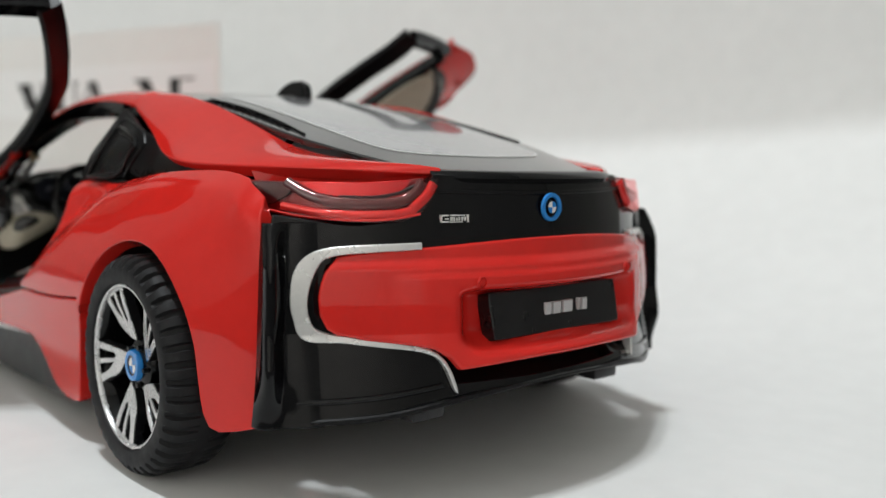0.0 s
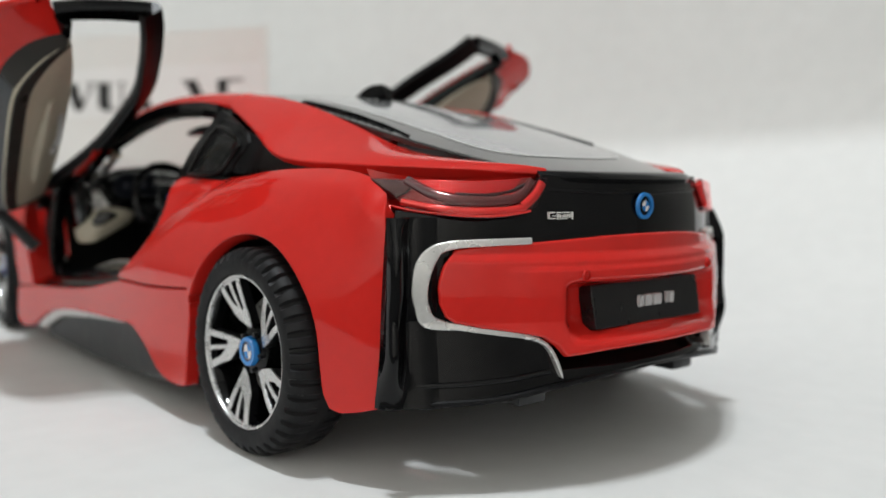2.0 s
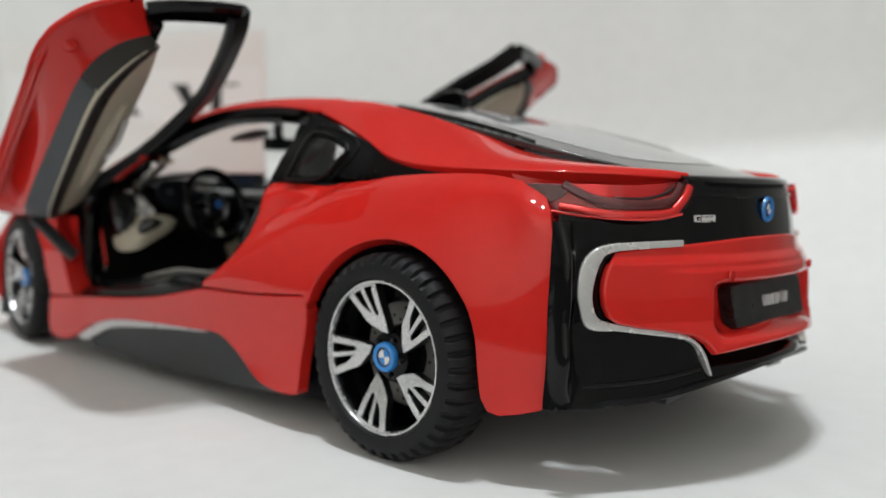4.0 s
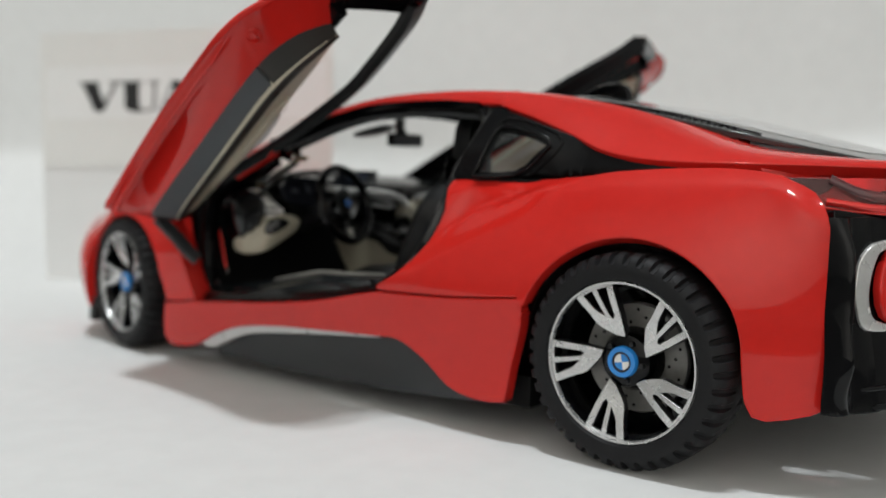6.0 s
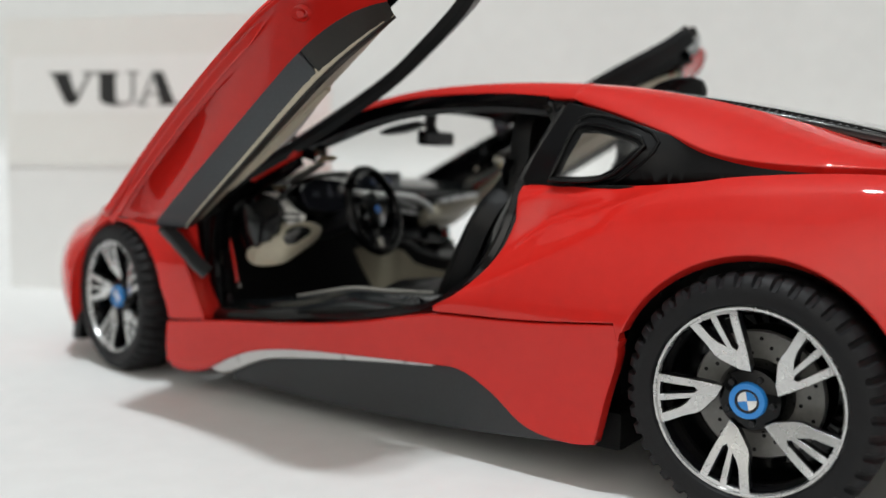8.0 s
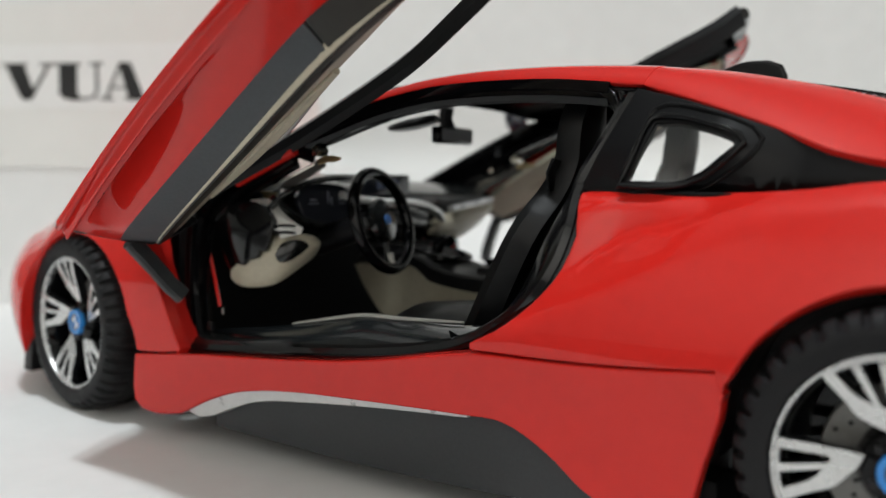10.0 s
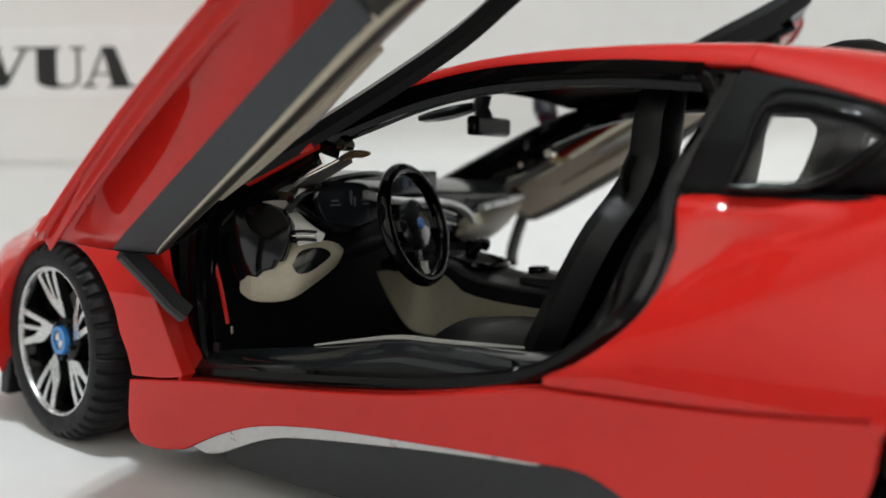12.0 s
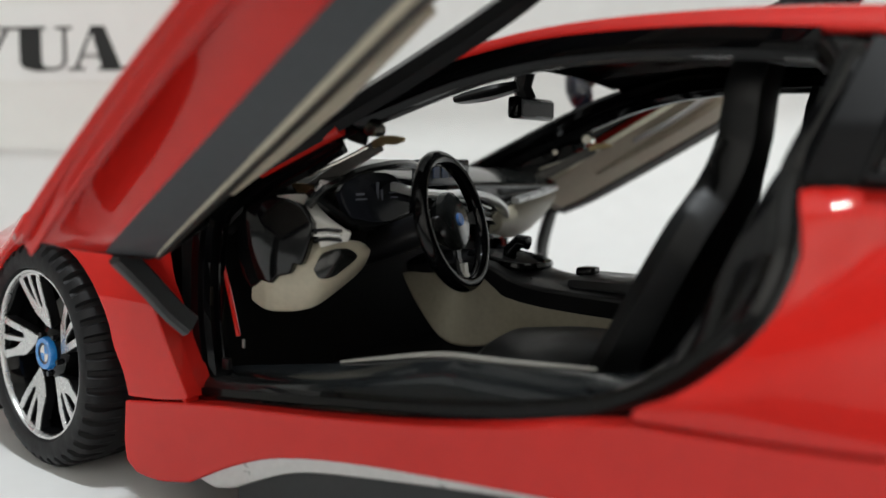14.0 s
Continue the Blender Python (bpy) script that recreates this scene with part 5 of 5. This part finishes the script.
link("centre_screen", ring(0.56, 0.115, 0.876, 0.29, 0.082, 0.03, 0.010), screen_glass, dash, "dark centre screen")
for y in (0.17, 0.12, 0.07):
    link("screen_tile", ring(0.5435, y, 0.878, 0.032, 0.034, 0.003, 0), blue_dim, dash)
link("dash_strip", sweep([(0.535, 0.405, 0.842), (0.520, 0.325, 0.825), (0.515, 0.169, 0.812), (0.515, 0.063, 0.812), (0.515, -0.10, 0.793), (0.52, -0.208, 0.756), (0.53, -0.240, 0.725)], flat(0.034, 0.026, 0.3), (0, 0, 1)), dash_silver, dash, "bright silver strip across the dash")
for k in range(3):
    link("vent_slat", sweep([(0.525, 0.20, 0.80 - 0.022 * k), (0.515, 0.05, 0.788 - 0.022 * k), (0.53, -0.12, 0.757 - 0.018 * k)], flat(0.03, 0.008), (0, 0, 1)), satin if k % 2 else silver, dash)
right = ribbon([(0.56, -0.20, 0.665), (0.57, -0.40, 0.638), (0.60, -0.58, 0.668), (0.62, -0.72, 0.742)], [(0.53, -0.20, 0.735), (0.53, -0.40, 0.765), (0.55, -0.60, 0.785), (0.58, -0.73, 0.80)], 0.03, (-1, 0, -0.3))
link("glove_shell", panel(square(14), right, (-1, 0, 0), 0.2, 0.012, 0.05, ustep=0.06), beige, dash, "beige passenger side shell")
link("glove_strip", sweep([(0.52, -0.30, 0.775), (0.525, -0.5, 0.795), (0.55, -0.68, 0.81)], flat(0.03, 0.022), (0, 0, 1)), silver, dash)

# steering wheel
SW = Matrix.Translation((0.324, 0.431, 0.757)) @ Matrix.Rotation(radians(7), 4, "Z") @ Matrix.Rotation(radians(-74), 4, "Y")
steer = empty("steering_wheel", toy_car)
tagged(steer, "glossy black three-spoke steering wheel with blue badge")
link("grip", sweep([(0.172 * math.cos(k * math.pi / 12), 0.172 * math.sin(k * math.pi / 12), 0) for k in range(24)], disc(0.021, 12), (0, 0, 1), close=True, step=0.02).moved(SW), black, steer)
boss = sweep([(0, 0, -0.05), (0, 0, -0.01), (0, 0, 0.012), (0, 0, 0.020)], disc(0.080, 20, 0.070), (0, 1, 0), scale=lambda u: (0.6, 1.0, 0.96, 0.80)[min(3, int(round(u * 3)))], step=9)
link("boss", boss.moved(SW), dash_gloss, steer)
for a, w in ((90, 0.05), (-90, 0.05), (180, 0.04)):
    arm = sweep([(0.04, 0, -0.004), (0.10, 0, -0.012), (0.165, 0, -0.004)], flat(w, 0.018), (0, 0, 1), scale=lambda u: 1.1 - 0.4 * math.sin(math.pi * u)).moved(SW @ Matrix.Rotation(radians(a), 4, "Z"))
    link("arm", arm, black, steer)
link("spoke_trim", sweep([(0.115, 0, 0.002), (0.14, 0, -0.002), (0.160, 0, 0.002)], flat(0.03, 0.014), (0, 0, 1)).moved(SW @ Matrix.Rotation(radians(180), 4, "Z")), silver_dark, steer)
link("wheel_badge", lathe([(0.0005, 0.024), (0.011, 0.024), (0.0115, 0.026), (0.016, 0.026), (0.018, 0.018)], 28).moved(SW @ Matrix.Rotation(radians(90), 4, "X")), badge_blue, steer, "blue round badge")
link("column", sweep([(0.36, 0.44, 0.75), (0.62, 0.44, 0.66)], disc(0.045, 12), (0, 1, 0)), satin, steer)

# seats
for y in (0.44, -0.44):
    seat = empty("seat", toy_car)
    tagged(seat, "matt black bucket seat with slim headrest")
    cushion = ribbon([(0.13, y + 0.22, 0.44), (-0.1, y + 0.225, 0.46), (-0.45, y + 0.21, 0.42)], [(0.13, y - 0.22, 0.44), (-0.1, y - 0.225, 0.46), (-0.45, y - 0.21, 0.42)], 0.05, (0, 0, 1))
    link("cushion", panel(square(14), cushion, (0, 0, 1), 0.12, 0.03, 0.2, ustep=0.1), leather, seat)
    spine = [(-0.205, y, 0.44), (-0.265, y, 0.56), (-0.352, y, 0.74), (-0.402, y, 0.86), (-0.432, y, 0.98), (-0.442, y, 1.08), (-0.452, y, 1.135)]
    wide = curve([0, 0.25, 0.5, 0.68, 0.8, 0.92, 1.0], [0.215, 0.235, 0.215, 0.118, 0.090, 0.098, 0.070])
    thick = [(1, 0.35), (0.92, 0.9), (0.55, 0.55), (0, 0.35), (-0.55, 0.55), (-0.92, 0.9), (-1, 0.35), (-0.9, -0.6), (0, -1.0), (0.9, -0.6)]
    sp, verts, faces = spline(spine, 0.04), [], []
    for i, p in enumerate(sp):
        u = i / (len(sp) - 1)
        t = sp[min(i + 1, len(sp) - 1)] - sp[max(i - 1, 0)]
        t /= np.linalg.norm(t)
        fwd = np.array((t[2], 0, -t[0]))
        verts += [p + np.array((0, 1, 0)) * a * wide(u) + fwd * b * (0.065 - 0.018 * u) for a, b in thick]
    m = len(thick)
    for i in range(len(sp) - 1):
        faces += [(i * m + j, i * m + (j + 1) % m, (i + 1) * m + (j + 1) % m, (i + 1) * m + j) for j in range(m)]
    faces += [tuple(range(m))[::-1], tuple((len(sp) - 1) * m + j for j in range(m))]
    link("backrest", Shape().put(verts, faces), leather, seat)
    link("belt_guide", sweep([(-0.40, y + 0.12, 0.88), (-0.395, y + 0.125, 0.93), (-0.41, y + 0.12, 0.97)], flat(0.012, 0.05), (0, 1, 0)), black, seat)

# centre console
console = empty("centre_console", toy_car)
tagged(console, "black centre console with beige flanks")
side_wall = loop([(0.68, 0.555), (0.42, 0.585), (0.20, 0.545), (-0.35, 0.525)], [(-0.35, 0.525), (-0.35, 0.36)], [(-0.35, 0.36), (0.08, 0.375), (0.32, 0.375), (0.50, 0.37), (0.60, 0.45), (0.68, 0.555)])
for sgn in (1, -1):
    link("flank", panel(side_wall, lambda x, z: (x, sgn * (0.135 + 0.12 * step01((x - 0.32) / 0.12) * (0.62 - z)), z), (0, sgn, 0), 0.05, 0.01, 0.04), beige_shaded, console, "beige console flank")
deck = ribbon([(0.66, 0.14, 0.60), (0.40, 0.14, 0.615), (0.22, 0.14, 0.560), (-0.35, 0.14, 0.535)], [(0.66, -0.14, 0.60), (0.40, -0.14, 0.615), (0.22, -0.14, 0.560), (-0.35, -0.14, 0.535)], 0.02, (0, 0, 1))
link("deck", panel(square(20), deck, (0, 0, 1), 0.2, 0.012, 0.07, ustep=0.06), satin, console, "black console deck")
link("shifter_tray", sweep([(0.47, 0.09, 0.63), (0.30, 0.095, 0.60), (0.27, 0, 0.598), (0.30, -0.095, 0.60), (0.47, -0.09, 0.63)], disc(0.014, 8), (0, 0, 1)), black, console)
link("shifter", sweep([(0.37, 0.03, 0.60), (0.36, 0.03, 0.645), (0.33, 0.03, 0.672), (0.30, 0.03, 0.668)], disc(0.022, 10), (0, 1, 0)), black, console, "glossy black shift lever")
link("armrest", block((-0.33, -0.11, 0.535), (0.14, 0.11, 0.585), 0.02), satin, console)
link("latch", block((0.10, -0.05, 0.58), (0.15, 0.02, 0.605), 0.008), black, console)

# roof lining, mirror, visor, hinges
rearview = empty("rear_view_mirror", toy_car)
tagged(rearview, "small black rear-view mirror under the roof")
link("mirror_shell", block((0.272, -0.072, 1.036), (0.312, 0.165, 1.100), 0.016, 3), black, rearview)
link("mirror_glass", block((0.268, -0.060, 1.044), (0.274, 0.150, 1.092), 0.002, 1), mirror_grey, rearview)
link("mirror_stem", sweep([(0.30, 0.06, 1.09), (0.315, 0.065, 1.13), (0.30, 0.07, 1.175)], flat(0.06, 0.04, 0.4), (0, 1, 0)), satin, rearview)
link("visor", sweep([(0.43, 0.24, 1.085), (0.36, 0.22, 1.10), (0.27, 0.18, 1.125)], flat(0.16, 0.03, 0.4), (0, 0, 1), scale=lambda u: 0.35 + 0.65 * math.sin(0.3 + 2.2 * u)), satin, toy_car, "dark sun visor")
lining = panel(loop([(-0.72, -0.5), (0.26, -0.52)], [(0.26, -0.52), (0.28, 0), (0.26, 0.52)], [(0.26, 0.52), (-0.72, 0.5)], [(-0.72, 0.5), (-0.72, -0.5)]), lambda x, y: (x, y, top_z(x, y) - 0.035), (0, 0, -1), 0.1, 0.01, 0.01)
link("roof_lining", lining, black, toy_car, "glossy black roof lining")
for sgn in (1, -1):
    hinge = empty("door_hinge", toy_car)
    tagged(hinge, "small door hinge with a brass clip and gas strut")

    def put(name, shape, material):
        link(name, shape if sgn > 0 else shape.flipped(), material, hinge)

    put("strut", sweep([(0.62, 0.660, 0.838), (0.50, 0.665, 0.900), (0.388, 0.668, 0.956)], flat(0.034, 0.012), (0, 1, 0)), strut_grey)
    put("rod", sweep([(0.61, 0.672, 0.876), (0.50, 0.675, 0.916), (0.42, 0.672, 0.950)], disc(0.0055, 8), (0, 1, 0)), chrome)
    put("clip", sweep([(0.405, 0.668, 0.955), (0.375, 0.670, 0.966), (0.345, 0.668, 0.966), (0.318, 0.666, 0.968)], flat(0.022, 0.018), (0, 1, 0), scale=lambda u: 1.0 if u < 0.7 else 0.45), brass)
    put("clip", sweep([(0.674, 0.668, 0.841), (0.63, 0.670, 0.842), (0.588, 0.668, 0.837)], flat(0.024, 0.014), (0, 1, 0)), brass)
    put("pin", sweep([(0.408, 0.640, 0.991), (0.408, 0.685, 0.991)], disc(0.017, 12), (0, 0, 1)), chrome)
    put("pin", sweep([(0.545, 0.665, 0.942), (0.545, 0.69, 0.942)], disc(0.010, 10), (0, 0, 1)), chrome)
    put("bracket", sweep([(0.66, 0.70, 0.975), (0.62, 0.695, 0.958), (0.59, 0.685, 0.935), (0.55, 0.68, 0.925)], flat(0.036, 0.020), (0, 1, 0)), black)
    put("bracket", sweep([(0.525, 0.70, 1.045), (0.495, 0.69, 1.010), (0.465, 0.68, 0.982), (0.425, 0.675, 0.970)], flat(0.036, 0.020), (0, 1, 0)), black)
    if sgn > 0:
        put("red_edge", sweep([(0.72, 0.735, 0.885), (0.58, 0.730, 0.946), (0.47, 0.720, 0.994)], disc(0.020, 12), (0, 1, 0)), red)
    put("jamb_edge", sweep([(0.850, 0.762, 0.675), (0.813, 0.762, 0.573), (0.780, 0.762, 0.450)], disc(0.0065, 8), (0, 1, 0)), red)
    put("hinge_rail", sweep([(0.855, 0.735, 0.735), (0.806, 0.722, 0.782), (0.70, 0.712, 0.858), (0.581, 0.708, 0.916), (0.487, 0.704, 0.964)], [(-0.034, -0.02), (0.030, -0.02), (0.034, -0.004), (0.024, 0.010), (0.012, 0.004), (0.004, 0.012), (-0.010, 0.012), (-0.016, 0.002), (-0.024, 0.014), (-0.034, 0.010)], (0, 1, 0)), black)
    put("jamb_clip", block((0.727, 0.79, 0.43), (0.734, 0.797, 0.452), 0.002), silver_dark)
    put("jamb_clip", block((0.765, 0.80, 0.37), (0.79, 0.815, 0.40), 0.004), satin)

# ---------------------------------------------------------------- sign behind the car
sign = tagged(empty("sign_card"), "cream card sign with black serif capitals on a white stand", "sign")
# the stand is added to carry the card; its lifted white blends into the sheet
link("stand", cutout([(3.96, 0.0), (1.45, 0.0), (1.45, 0.95), (3.96, 0.95)], -0.03, 0.0), stand_white, sign, "added plain white stand under the sign", smooth=False)
link("card", cutout([(3.95, 0.93), (1.45, 0.93), (1.45, 1.967), (3.95, 1.967)], 0.002, 0.010), card, sign, smooth=False)
link("title_strip", cutout([(3.90, 1.30), (1.5, 1.30), (1.5, 1.70), (3.90, 1.70)], 0.010, 0.0125), title_paper, sign, "white title strip on the card", smooth=False)


def letter(strokes, a, wide, name="letter"):
    """Strokes in a unit box, set with its left edge at a, from z 1.353 to 1.583."""
    s = Shape()
    for st in strokes:
        s.add(cutout([(a - x * wide, 1.353 + 0.23 * y) for x, y in st], 0.0130, 0.0155))
    return link(name, s, ink, sign, smooth=False)


def bar(x0, x1, y0, y1):
    return [(x0, y0), (x1, y0), (x1, y1), (x0, y1)]


letter([[(0.06, 0.97), (0.41, 0.97), (0.60, 0.16), (0.52, 0.0), (0.40, 0.0), (0.33, 0.08)], [(0.50, 0.10), (0.56, 0.04), (0.89, 0.95), (0.83, 0.95)], bar(0.0, 0.47, 0.94, 1.0), bar(0.70, 1.0, 0.94, 1.0)], 3.585, 0.385)
letter([bar(0.08, 0.46, 0.16, 0.97), [(0.08, 0.16), (0.46, 0.16), (0.52, 0.08), (0.66, 0.05), (0.70, 0.0), (0.38, -0.02), (0.16, 0.05)], bar(0.84, 0.90, 0.2, 0.97), [(0.84, 0.2), (0.90, 0.2), (0.83, 0.06), (0.68, 0.0), (0.66, 0.05), (0.78, 0.1)], bar(0.0, 0.54, 0.94, 1.0), bar(0.72, 1.0, 0.94, 1.0)], 3.205, 0.335)
letter([[(0.38, 1.0), (0.62, 1.0), (0.90, 0.0), (0.58, 0.0)], [(0.42, 0.92), (0.40, 1.0), (0.10, 0.03), (0.16, 0.03)], bar(0.22, 0.60, 0.30, 0.35), bar(0.0, 0.28, 0.0, 0.06), bar(0.50, 1.0, 0.0, 0.06)], 2.895, 0.345)
letter([[(0.08, 1.0), (0.42, 1.0), (0.86, 0.0), (0.52, 0.0)], bar(0.0, 0.48, 0.94, 1.0)], 2.28, 0.34, "print_bar")
letter([bar(0.10, 0.42, 0.0, 1.0), bar(0.42, 0.92, 0.93, 1.0)], 1.95, 0.30, "print_bar")
